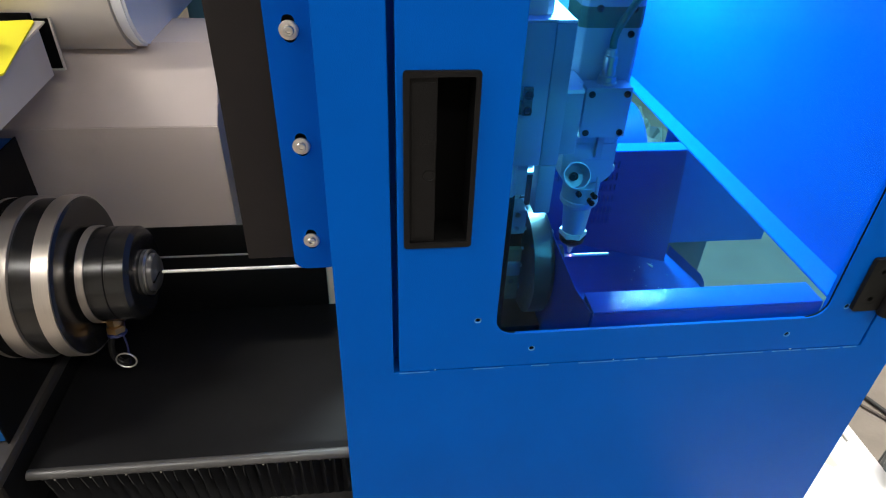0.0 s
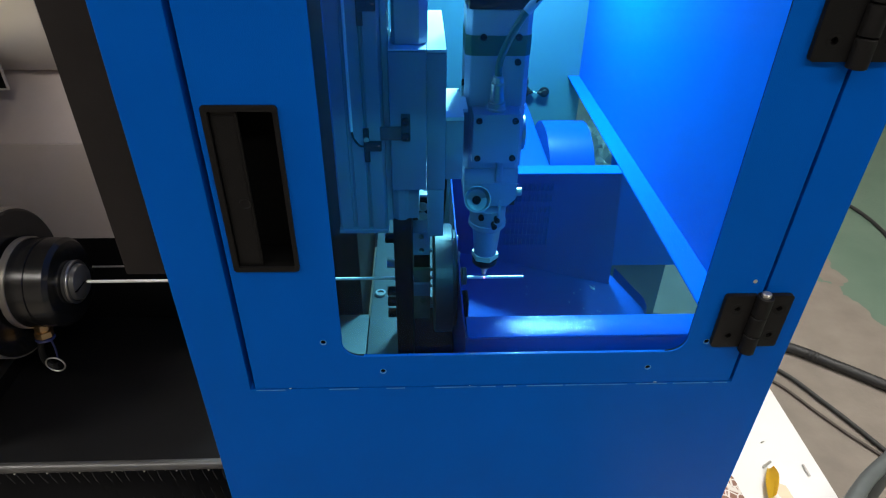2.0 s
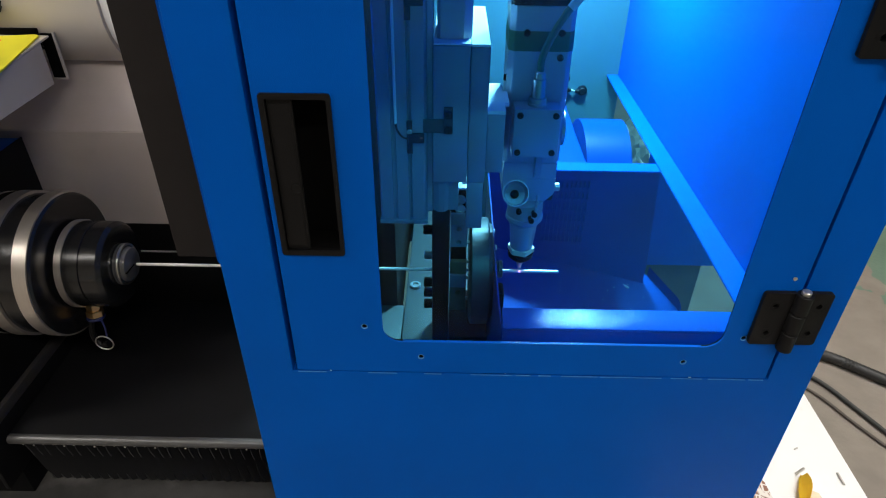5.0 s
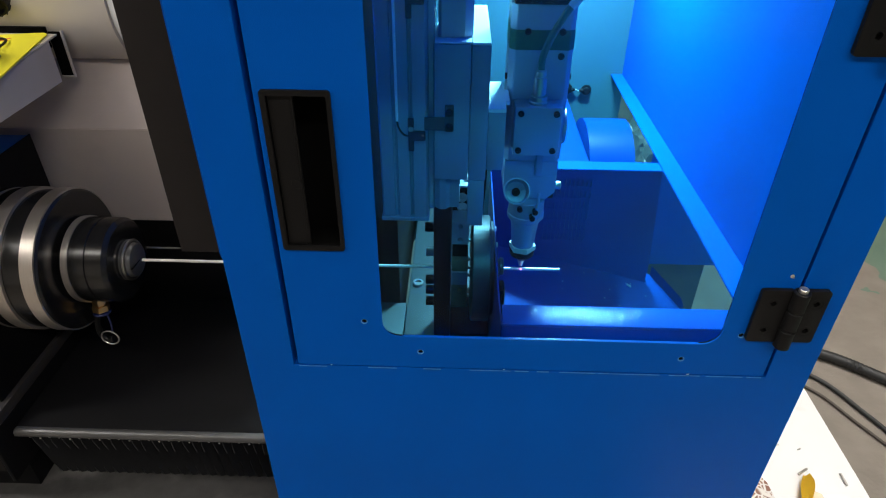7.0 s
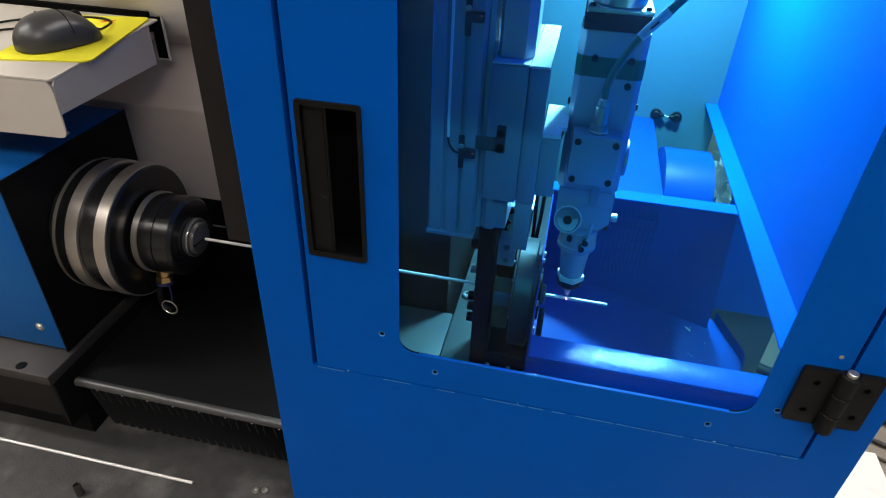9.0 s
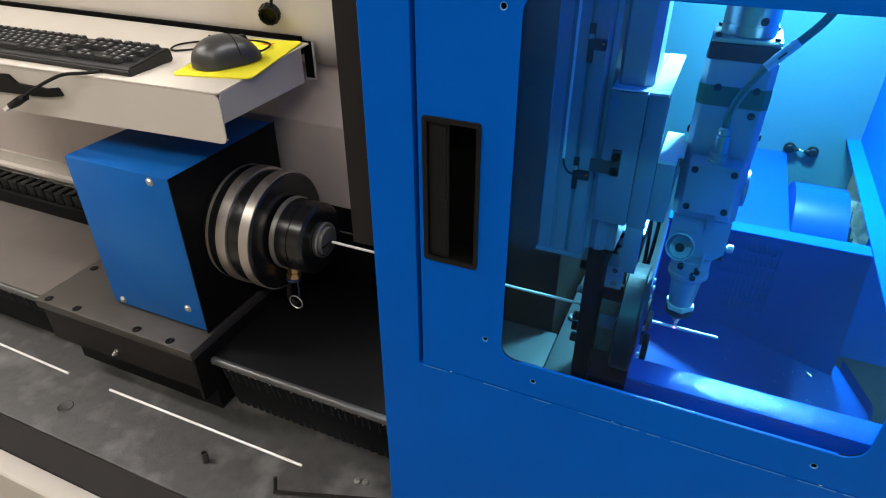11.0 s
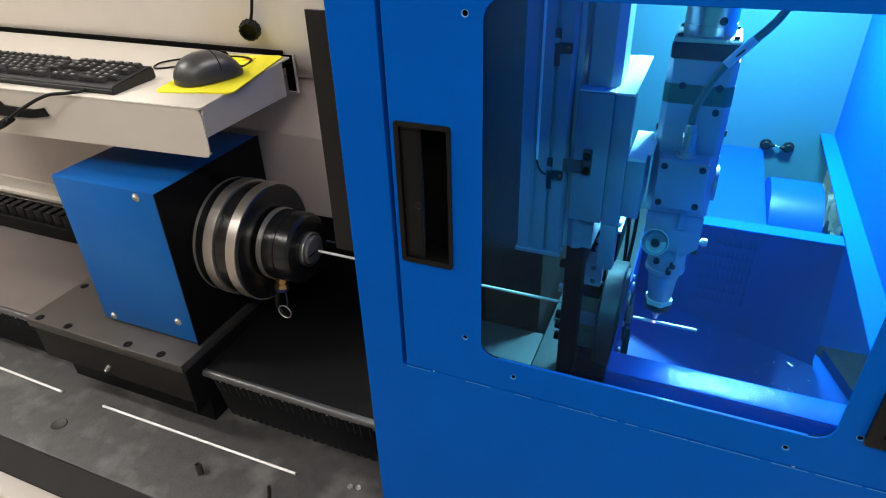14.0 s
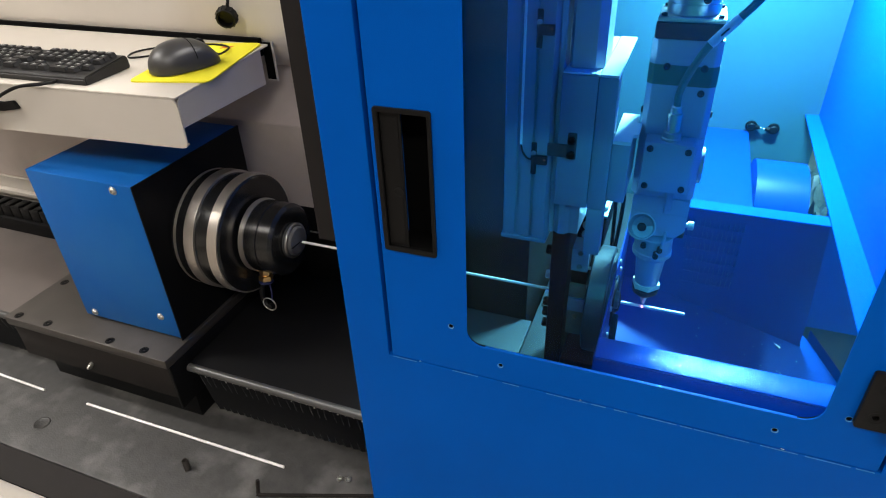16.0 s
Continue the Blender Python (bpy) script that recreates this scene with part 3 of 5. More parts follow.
solid("round_cover", bm, BLUE_SHADED, "rounded blue motor cover beside the flat cover", "cover")
solid("rear_side_box", box(bm_new(), 0.548, 0.80, 0.56, 0.60, 0.785, 1.03, 0.002), BLUE, "dark blue sheet box outside the hopper", "box")
bm = bm_new()
grid = [[bm.verts.new((0.582 + 0.012 * i, 0.66 + 0.018 * j, 0.842 + 0.055 * random.random())) for j in range(25)] for i in range(11)]
for p, q in zip(grid, grid[1:]):
    for j in range(24):
        bm.faces.new((p[j], q[j], q[j + 1], p[j + 1]))
solid("crumpled_film", bm, WRAP, "crumpled clear packing film behind the hopper", "packing film")
solid("rear_stand", box(bm_new(), 0.578, 0.72, 0.62, 1.12, 0.0, 0.835, 0.004), GREY_BASE, "grey steel stand behind the cabinet", "stand")


def cable_gland(x, z, s):
    t = thing("cable_gland", (x, 0.985, z), "black plastic cable gland in the pale cyan wall", "cable gland", "glands in the back wall")
    part("flange", lathe(bm_new(), (x, 0.9848, z), (0, -1, 0), [(0, 0.0125), (0.003, 0.0125), (0.004, 0.011)], 20), PLASTIC, t)
    if s:
        part("stem", lathe(bm_new(), (x + s * 0.0085, 0.9775, z), (s, 0, 0), [(0, 0.0052), (0.004, 0.0048), (0.009, 0.0030), (0.010, 0.0022)], 14), PLASTIC, t)
        part("stem_tip", lathe(bm_new(), (x + s * 0.0186, 0.9775, z), (s, 0, 0), [(0, 0.0020), (0.003, 0.0020), (0.0035, 0.0012)], 10), ZINC, t, "bright metal stem tip")
    part("plug", lathe(bm_new(), (x, 0.9806, z), (0, -1, 0), [(0, 0.0085), (0.004, 0.0085), (0.006, 0.0065), (0.006, 0.002)], 18), PLASTIC, t)


for x, z, s in ((0.224, 0.929, 0), (0.255, 0.929, 0), (0.438, 1.004, 1), (0.484, 1.002, -1)):
    cable_gland(x, z, s)

led = thing("led_bar", (0.40, 0.82, 1.62), "slim white light bar hung under the cabinet roof", "lamp")
part("housing", box(bm_new(), 0.31, 0.49, 0.795, 0.835, 1.625, 1.660, 0.003), ALU, led)
part("diffuser", box(bm_new(), 0.315, 0.485, 0.798, 0.832, 1.616, 1.6245, 0.002), LED_GLOW, led)
for x in (0.34, 0.46):
    part("hanger", rod(bm_new(), (x, 0.815, 1.6605), (x, 0.815, TOP - 0.0005), 0.004), ZINC, led)

# grey base inside the cabinet
ib = thing("inner_base", (0.1, 0.4, 0.72), "grey machined base inside the cabinet", "machine base")
part("base_plate", box(bm_new(), 0.088, 0.2320, 0.06, 0.975, 0.72, 0.8, 0.002), GREY_BASE, ib)
part("side_plate", box(bm_new(), -0.045, 0.0865, 0.06, 0.398, 0.72, 0.8, 0.002), GREY_BASE, ib)
solid("dark_guard", box(bm_new(), -0.045, 0.075, 0.40, 0.97, 0.72, 1.77, 0.003), STRIP, "tall dark guard plate on the inner base", "guard")

# ---------------------------------------------------------------- cutting head and its slide
slide = thing("linear_slide", (0.13, 0.26, 1.1), "dark anodised vertical linear slide carrying the cutting head", "linear slide")
bm = bm_new()
prof = [(0.076, 0.222), (0.0785, 0.217), (0.093, 0.217), (0.094, 0.221), (0.098, 0.221), (0.099, 0.217), (0.1135, 0.217), (0.1145, 0.224), (0.1175, 0.224), (0.1185, 0.217), (0.134, 0.217), (0.1365, 0.222), (0.1365, 0.300), (0.076, 0.300)]
prism(bm, prof, "z", 1.098, 1.735)
part("rail_body", bm, ALU_DARK, slide)
part("end_plate", box(bm_new(), 0.0745, 0.138, 0.2155, 0.302, 1.0915, 1.0975, 0.0008, 1), ALU_DARK, slide)
part("inner_rail", box(bm_new(), 0.1370, 0.1445, 0.235, 0.290, 1.10, 1.735, 0.001, 1), ALU, slide)
part("lower_rail", prism(bm_new(), [(0.1450, 0.232), (0.152, 0.226), (0.160, 0.226), (0.165, 0.232), (0.178, 0.232), (0.1795, 0.29), (0.1450, 0.29)], "z", 1.105, 1.153), ALU_DARK, slide)
part("carriage", box(bm_new(), 0.1450, 0.1880, 0.219, 0.262, 1.1535, 1.3275, 0.0015), ALU_DARK, slide)
# Top sheets are painted near-white for light from above; bodies stay dark
part("carriage_top", box(bm_new(), 0.1455, 0.1880, 0.2195, 0.395, 1.3280, 1.3300, 0.0005, 1), ALU_BRIGHT, slide)
part("mount_plate", box(bm_new(), 0.1885, 0.2110, 0.219, 0.248, 1.1535, 1.3260, 0.0012), ALU_DARK, slide)
part("mount_plate_top", box(bm_new(), 0.1887, 0.2108, 0.2195, 0.4000, 1.3265, 1.3295, 0.0005, 1), ALU_BRIGHT, slide, "bare plate edge, bright top light put into its colour")
part("arm_plate", box(bm_new(), 0.1890, 0.2100, 0.219, 0.2445, 1.0840, 1.1530, 0.001), ALU_DARK, slide)
part("bracket", box(bm_new(), 0.2115, 0.2330, 0.224, 0.322, 1.1660, 1.2440, 0.001), ALU_DARK, slide)
bm = sheet(bm_new(), [(0.2115, 0.224), (0.2330, 0.224), (0.2330, 0.250), (0.2390, 0.250), (0.2390, 0.292), (0.2330, 0.292), (0.2330, 0.322), (0.2115, 0.322)], [], "z", 1.2445, 0.0045)
part("bracket_top", bm, ALU_BRIGHT, slide, "bare bracket top, bright top light put into its colour")
bm = prism(bm_new(), [(0.149, 0.240), (0.153, 0.235), (0.180, 0.235), (0.190, 0.246), (0.190, 0.300), (0.149, 0.300)], "z", 1.3305, 1.735)
part("slide_cover", bm, ALU, slide)
part("sensor_bracket", box(bm_new(), 0.1330, 0.1660, 0.2155, 0.2180, 1.2230, 1.2400, 0.0004, 1), GREY_BASE, slide)
part("sensor_plate", box(bm_new(), 0.1580, 0.1690, 0.2135, 0.2185, 1.2220, 1.2560, 0.001), GREY_BASE, slide)
sc = screw_mesh("slide_screw", (0, -1, 0), 0.0052, 0.004, BLACK)
for z in (1.229, 1.248):
    shared("slide_screw", sc, slide, (0.1635, 0.2135, z))
for z in (1.217, 1.378):
    part("sensor", box(bm_new(), 0.1150, 0.1345, 0.2095, 0.2165, z - 0.006, z + 0.006, 0.0015), PLASTIC, slide)
    part("sensor_screw", rod(bm_new(), (0.1165, 0.2165, z + 0.008), (0.1165, 0.2115, z + 0.008), 0.0033), ZINC, slide)
    part("sensor_lug", box(bm_new(), 0.1130, 0.1200, 0.2140, 0.2168, z - 0.022, z + 0.022, 0.001), BLACK, slide)
    part("sensor_lamp", box(bm_new(), 0.1300, 0.1330, 0.2088, 0.2094, z + 0.001, z + 0.003), RED, slide, "small red indicator")
part("air_line", sweep(bm_new(), [(0.1005, 0.2125, 1.735), (0.1005, 0.2120, 1.50), (0.1000, 0.2120, 1.30), (0.1000, 0.2125, 1.236)], 0.0017, 8, 4), ALU_BRIGHT, slide, "thin pale air line")
part("sensor_lead", sweep(bm_new(), [(0.1000, 0.2125, 1.236), (0.1020, 0.213, 1.226), (0.1085, 0.2125, 1.218), (0.115, 0.212, 1.217)], 0.0013, 8, 6), BLACK, slide)

head = thing("laser_cutting_head", (0.277, 0.300, 0.957), "grey laser cutting head with a pointed nozzle, lowered over the tube", "cutting head")
HX, HY = 0.2770, 0.2970
def chamfered(x0, x1, y0, y1, z0, z1, c):
    """An upright body with cut vertical corners."""
    return prism(bm_new(), [(x0 + c, y0), (x1 - c, y0), (x1, y0 + c), (x1, y1 - c), (x1 - c, y1), (x0 + c, y1), (x0, y1 - c), (x0, y0 + c)], "z", z0, z1, 0.0008)


part("upper_body", chamfered(HX - 0.0400, HX + 0.0400, 0.286, 0.350, 1.2380, 1.3570, 0.007), ALU, head)
part("green_band", chamfered(HX - 0.0404, HX + 0.0404, 0.2855, 0.3505, 1.3020, 1.3280, 0.007), GREEN_TAPE, head, "dark green band")
part("body_seam", chamfered(HX - 0.0402, HX + 0.0402, 0.2858, 0.3502, 1.2740, 1.2752, 0.007), ALU_DARK, head)
part("black_flange", box(bm_new(), HX - 0.0385, HX + 0.0385, 0.281, 0.352, 1.3575, 1.3770, 0.003), BLACK, head)
part("silver_flange", box(bm_new(), HX - 0.0370, HX + 0.0370, 0.282, 0.351, 1.3775, 1.3830, 0.001), SATIN, head)
for x in (-0.031, 0.031):
    for y in (0.288, 0.344):
        part("flange_bolt", lathe(bm_new(), (HX + x, y, 1.3828), (0, 0, 1), [(0, 0.0035), (0.003, 0.0035), (0.0035, 0.0030), (0.0035, 0.0016), (0.001, 0.0015), (0.0009, 0.0002)], 12), BLACK, head)
part("fibre_barrel", lathe(bm_new(), (HX, 0.314, 1.3835), (0, 0, 1), [(0, 0.029), (0.001, 0.030), (0.012, 0.030), (0.0125, 0.0292), (0.014, 0.0292), (0.0145, 0.030), (0.034, 0.030), (0.035, 0.0285), (0.037, 0.0285), (0.038, 0.030), (0.12, 0.030), (0.124, 0.020), (0.22, 0.019)], 36), SATIN, head)
part("barrel_screw", lathe(bm_new(), (HX + 0.013, 0.2868, 1.402), (0.42, -0.9, 0), [(0, 0.0048), (0.0006, 0.0048), (0.0007, 0.0034), (0.0002, 0.0032), (0.0001, 0.0003)], 16), BLACK, head)
part("front_block", box(bm_new(), HX - 0.0300, HX + 0.0300, 0.2560, 0.2855, 1.1725, 1.2390, 0.0015), ALU, head)
part("middle_body", chamfered(HX - 0.0400, HX + 0.0400, 0.2860, 0.350, 1.1500, 1.2375, 0.008), ALU, head)
part("lower_block", prism(bm_new(), [(HX - 0.036, 1.1495), (HX + 0.0380, 1.1495), (HX + 0.0380, 1.1000), (HX + 0.026, 1.0880), (HX - 0.026, 1.0880), (HX - 0.036, 1.1000)], "y", 0.2880, 0.345, 0.0012), ALU, head)
part("block_seam", box(bm_new(), HX - 0.0362, HX + 0.0382, 0.2876, 0.345, 1.1240, 1.1250), ALU_DARK, head)
part("port_tab", box(bm_new(), HX + 0.0060, HX + 0.0150, 0.2800, 0.2878, 1.1300, 1.1700, 0.0012), ALU_DARK, head)
part("collar", lathe(bm_new(), (HX, HY, 1.0875), (0, 0, -1), [(0, 0.0250), (0.001, 0.0258), (0.024, 0.0258), (0.025, 0.0272), (0.031, 0.0272), (0.032, 0.0255), (0.036, 0.0235)], 40), ALU, head)
part("taper", lathe(bm_new(), (HX, HY, 1.0510), (0, 0, -1), [(0, 0.0205), (0.004, 0.0205), (0.050, 0.0165), (0.051, 0.0155)], 36), ALU, head)
part("ceramic_ring", lathe(bm_new(), (HX, HY, 1.0060), (0, 0, -1), [(0, 0.0150), (0.001, 0.0205), (0.0085, 0.0205), (0.010, 0.0190)], 6), CERAMIC, head, "cream ceramic nozzle ring")
part("nozzle_nut", lathe(bm_new(), (HX, HY, 0.9955), (0, 0, -1), [(0, 0.0195), (0.008, 0.0185), (0.014, 0.0120), (0.017, 0.0090)], 24), BLACK, head)
part("nozzle", lathe(bm_new(), (HX, HY, 0.9830), (0, 0, -1), [(0, 0.0065), (0.006, 0.0060), (0.0195, 0.0026), (0.0200, 0.001)], 20), STEEL, head)
# hose port: a short thin-walled tube that leans out towards the door
bm = bm_new()
lathe(bm, (0.2600, 0.288, 1.098), (-0.06, -0.80, 0.55), [(0, 0.0150), (0.016, 0.0172), (0.0235, 0.0188), (0.0245, 0.0188), (0.0245, 0.0172), (0.020, 0.0164), (0.002, 0.0140), (0.0015, 0.001)], 36)
part("hose_port", bm, ALU, head)
part("port_core", lathe(bm_new(), (0.2590, 0.2850, 1.1005), (-0.06, -0.80, 0.55), [(0, 0.0060), (0.006, 0.0060), (0.0065, 0.0050), (0.0065, 0.0030), (0.002, 0.0028), (0.0019, 0.0002)], 18), BLACK, head)
part("adjust_knob", lathe(bm_new(), (HX + 0.0385, 0.312, 1.0990), (1, 0, 0), [(0, 0.0035), (0.003, 0.0035), (0.0032, 0.0062), (0.010, 0.0062), (0.011, 0.005)], 18), ZINC, head)
part("knob_boss", box(bm_new(), HX + 0.0260, HX + 0.0384, 0.296, 0.328, 1.0850, 1.1130, 0.002), BLACK, head)
part("side_dial", lathe(bm_new(), (HX + 0.0402, 0.316, 1.190), (1, 0, 0), [(0, 0.024), (0.004, 0.024), (0.005, 0.021)], 32), SATIN, head)
for k, (dx, dz) in enumerate(((-0.012, 1.0815), (0.010, 1.0790), (0.006, 1.0700))):
    part("lens_catch", lathe(bm_new(), (HX + dx, HY - 0.0255, dz), (0, -1, 0.1), [(0, 0.0040), (0.006 + 0.003 * k, 0.0040), (0.0065 + 0.003 * k, 0.0030)], 10), BLACK, head)
part("catch_arm", sweep(bm_new(), [(HX + 0.006, HY - 0.033, 1.070), (HX + 0.012, HY - 0.030, 1.085), (HX + 0.014, HY - 0.022, 1.105)], 0.0022, 8, 5), ALU, head)
sc = screw_mesh("head_screw", (0, -1, 0), 0.0042, 0.0026, BLACK, 0.0022)
for x, z in ((-0.0225, 1.2310), (0.0228, 1.2310), (-0.0228, 1.1800), (0.0222, 1.1800)):
    shared("head_screw", sc, head, (HX + x, 0.2560, z))
for x, z in ((-0.0190, 1.3255), (0.0235, 1.3255), (0.0245, 1.2955)):
    shared("head_screw", sc, head, (HX + x, 0.2855, z))
scx = screw_mesh("head_screw", (-1, 0, 0), 0.0042, 0.0028, BLACK, 0.0022)
shared("head_screw", scx, head, (HX - 0.0400, 0.302, 1.2640))
scx = screw_mesh("head_screw", (1, 0, 0), 0.0042, 0.0028, BLACK, 0.0022)
shared("head_screw", scx, head, (HX + 0.0400, 0.302, 1.2650))
conn = part("plug_connector", lathe(bm_new(), (0.2770, 0.2730, 1.2391), (0, 0, 1), [(0, 0.0125), (0.003, 0.0125), (0.004, 0.0110), (0.010, 0.0110), (0.011, 0.0085), (0.034, 0.0085), (0.035, 0.0070), (0.042, 0.0065), (0.044, 0.0040)], 24), STEEL, head, "chrome plug connector")
part("signal_cable", sweep(bm_new(), [(0.2770, 0.2730, 1.282), (0.2775, 0.2720, 1.300), (0.2860, 0.2620, 1.330), (0.3020, 0.2520, 1.364), (0.3250, 0.2500, 1.392), (0.3500, 0.2600, 1.425), (0.3800, 0.2800, 1.50), (0.39, 0.31, 1.62), (0.39, 0.34, 1.735)], 0.0045, 12, 8), GREEN, head, "green signal cable")
part("cable_sleeve", sweep(bm_new(), [(0.3010, 0.2481, 1.3635), (0.3130, 0.2485, 1.3785), (0.3255, 0.2502, 1.3926)], 0.0053, 12, 4), PRINT, head, "white cable label sleeve")
part("cable_mark", sweep(bm_new(), [(0.3095, 0.2430, 1.3745), (0.3165, 0.2435, 1.3825)], 0.0010, 6, 2), BLACK, head)

# ---------------------------------------------------------------- support chuck in the cabinet
AX_Y, AX_Z = 0.292, 0.9605
sup = thing("tube_guide_chuck", (0.18, AX_Y, 0.8), "black tube guide chuck bolted to the grey base", "chuck")
part("back_plate", box(bm_new(), 0.1430, 0.1680, 0.240, 0.362, 0.8005, 1.100, 0.002), BLACK, sup)
part("foot", box(bm_new(), 0.1685, 0.2295, 0.240, 0.362, 0.8005, 0.868, 0.003), BLACK, sup)
for x in (0.1705, 0.2030):
    part("foot_rib", box(bm_new(), x, x + 0.006, 0.228, 0.2395, 0.8005, 0.850, 0.001), ALU_DARK, sup)
part("top_clamp", box(bm_new(), 0.1685, 0.2080, 0.300, 0.398, 1.046, 1.0930, 0.004), BLACK, sup)
part("clamp_lip", box(bm_new(), 0.1520, 0.2100, 0.2940, 0.401, 1.1005, 1.1045, 0.001), ALU_DARK, sup)
part("clamp_bridge", box(bm_new(), 0.1560, 0.2090, 0.2960, 0.399, 1.0935, 1.1000, 0.002), BLACK, sup)
bm = bm_new()
box(bm, 0.1540, 0.1760, 0.310, 0.393, 1.1050, 1.1105, 0.001)
box(bm, 0.1860, 0.2080, 0.310, 0.393, 1.1050, 1.1105, 0.001)
box(bm, 0.1765, 0.1855, 0.326, 0.354, 1.1050, 1.1095, 0.001)
part("clamp_cap", bm, ALU_BRIGHT, sup, "bare bright clamp cap")
jaw = sheet(bm_new(), [(0.1690, 1.022), (0.1935, 1.022), (0.1935, 1.0600), (0.1690, 1.0600)], [circle(0.181, z, 0.0042, 12) for z in (1.053, 1.030)], "y", 0.265, 0.034)
part("jaw_block", jaw, ALU, sup)
part("jaw_gap", box(bm_new(), 0.1700, 0.1930, 0.272, 0.335, 0.995, 1.0215, 0.001), BLACK, sup)
part("bronze_pad", box(bm_new(), 0.1690, 0.1940, 0.265, 0.335, 0.9720, 0.9945, 0.002), OLIVE, sup, "oily bronze guide pad")
jaw = sheet(bm_new(), [(0.1690, 0.902), (0.1938, 0.902), (0.1938, 0.9470), (0.1690, 0.9470)], [circle(0.182, 0.937, 0.0045, 12)], "y", 0.265, 0.060)
part("lower_jaw", jaw, OLIVE, sup, "oily bronze lower jaw")
part("lower_pad", box(bm_new(), 0.1690, 0.1938, 0.263, 0.335, 0.9475, 0.9715, 0.0015), ALU_DARK, sup)
part("guide_disc", lathe(bm_new(), (0.1990, AX_Y, AX_Z), (1, 0, 0), [(0, 0.079), (0.002, 0.083), (0.026, 0.083), (0.028, 0.081), (0.028, 0.074), (0.032, 0.074), (0.034, 0.072)], 64), CAST, sup)
part("disc_hub", lathe(bm_new(), (0.2335, AX_Y, AX_Z), (1, 0, 0), [(0, 0.040), (0.004, 0.040), (0.005, 0.038), (0.005, 0.018), (0.010, 0.014), (0.012, 0.004)], 40), BLACK, sup)
bs = screw_mesh("side_bolt", (-1, 0, 0), 0.0076, 0.014, BLACK)
zb = screw_mesh("side_bolt", (-1, 0, 0), 0.0070, 0.013, ZINC)
for z in (1.090, 1.042, 0.997, 0.945, 0.925, 0.902):
    shared("side_bolt", zb if z == 0.997 else bs, sup, (0.1430, 0.280, z))
fs = screw_mesh("disc_screw", (1, 0, 0), 0.0040, 0.005, ZINC)
for i in range(8):
    a = radians(i * 45 + 20)
    shared("disc_screw", fs, sup, (0.2325, AX_Y + 0.062 * math.cos(a), AX_Z + 0.062 * math.sin(a)))
js = screw_mesh("jaw_screw", (1, 0, 0), 0.0028, 0.004, ZINC)
for z in (1.03, 0.995, 0.965, 0.925):
    shared("jaw_screw", js, sup, (0.1938, 0.272, z - 0.004))
part("jaw_arm", box(bm_new(), 0.2390, 0.2480, 0.212, 0.240, 0.905, 0.978, 0.003), BLACK, sup)
part("jaw_pivot", lathe(bm_new(), (0.2392, 0.240, 1.002), (1, 0, 0), [(0, 0.013), (0.005, 0.013), (0.006, 0.011), (0.006, 0.005), (0.002, 0.0048), (0.0019, 0.0003)], 22), CAST, sup)
part("jaw_stud", rod(bm_new(), (0.2440, 0.226, 0.8900), (0.2440, 0.226, 0.9045), 0.0045, 10), ZINC, sup)
for i, (x, y) in enumerate(((0.1655, 0.326), (0.1975, 0.354))):
    f = part("air_fitting", lathe(bm_new(), (x, y, 1.1110), (0, 0, 1), [(0, 0.0058), (0.010, 0.0058), (0.0105, 0.0045), (0.016, 0.0045), (0.017, 0.0058), (0.020, 0.0058), (0.0205, 0.003), (0.026, 0.003), (0.0265, 0.0048), (0.030, 0.0048), (0.031, 0.003)], 16), ZINC, sup)
    part("air_hose", sweep(bm_new(), [(x, y, 1.122), (x + 0.010, y + 0.012, 1.130 + 0.008 * (1 - i)), (0.192 + 0.012 * i, 0.394, 1.126), (0.205 + 0.014 * i, 0.416, 1.093), (0.210 + 0.010 * i, 0.422, 1.03), (0.212, 0.425, 0.90), (0.214, 0.43, 0.805)], 0.0032, 10, 6), PLASTIC, sup)
for k in range(3):
    part("print_bar", box(bm_new(), 0.1915, 0.1965, 0.2975, 0.2985, 1.074 - 0.010 * k, 1.081 - 0.010 * k), PRINT, sup, "pale printed mark")
for z in (1.082, 1.066):
    part("clamp_ring", lathe(bm_new(), (0.1830, 0.3002, z), (0, -1, 0), [(0, 0.0075), (0.002, 0.0075), (0.0025, 0.0065), (0.0025, 0.0045), (0.0004, 0.0042), (0.0003, 0.0005)], 22), ZINC, sup)

eye = thing("base_screw", (0.104, 0.455, 0.8), "socket screw sunk in the grey inner base", "screw")
part("screw_head", lathe(bm_new(), (0.104, 0.455, 0.8006), (0, 0, 1), [(0, 0.0105), (0.004, 0.0105), (0.005, 0.0095), (0.005, 0.0062), (0.0012, 0.0060), (0.0011, 0.0005)], 22), SATIN, eye)

# ---------------------------------------------------------------- bed, covers and bellows
bed = thing("machine_bed", (-1.2, 0.2, 0.1), "dusty dark steel machine bed with a beige front skirt", "machine bed")
part("bed_top", box(bm_new(), -2.6, -0.058, -0.060, 0.60, 0.12, 0.600, 0.004), BED, bed)
bm = prism(bm_new(), [(-0.0610, 0.597), (-0.066, 0.595), (-0.112, 0.580), (-0.114, 0.40), (-0.0610, 0.40)], "x", -2.6, -0.0585)
part("bed_edge", bm, STRIP, bed, "dark sloping edge")
bm = prism(bm_new(), [(-0.1145, 0.582), (-0.122, 0.586), (-0.150, 0.586), (-0.154, 0.582), (-0.154, 0.02), (-0.1145, 0.02)], "x", -2.6, -0.0585, 0.0006)
part("front_skirt", bm, BEIGE, bed, "beige sheet skirt")
part("round_plug", lathe(bm_new(), (-0.824, 0.004, 0.6002), (0, 0, 1), [(0, 0.017), (0.0010, 0.0165), (0.0013, 0.014), (0.0007, 0.0130), (0.0006, 0.001)], 32), BED, bed)


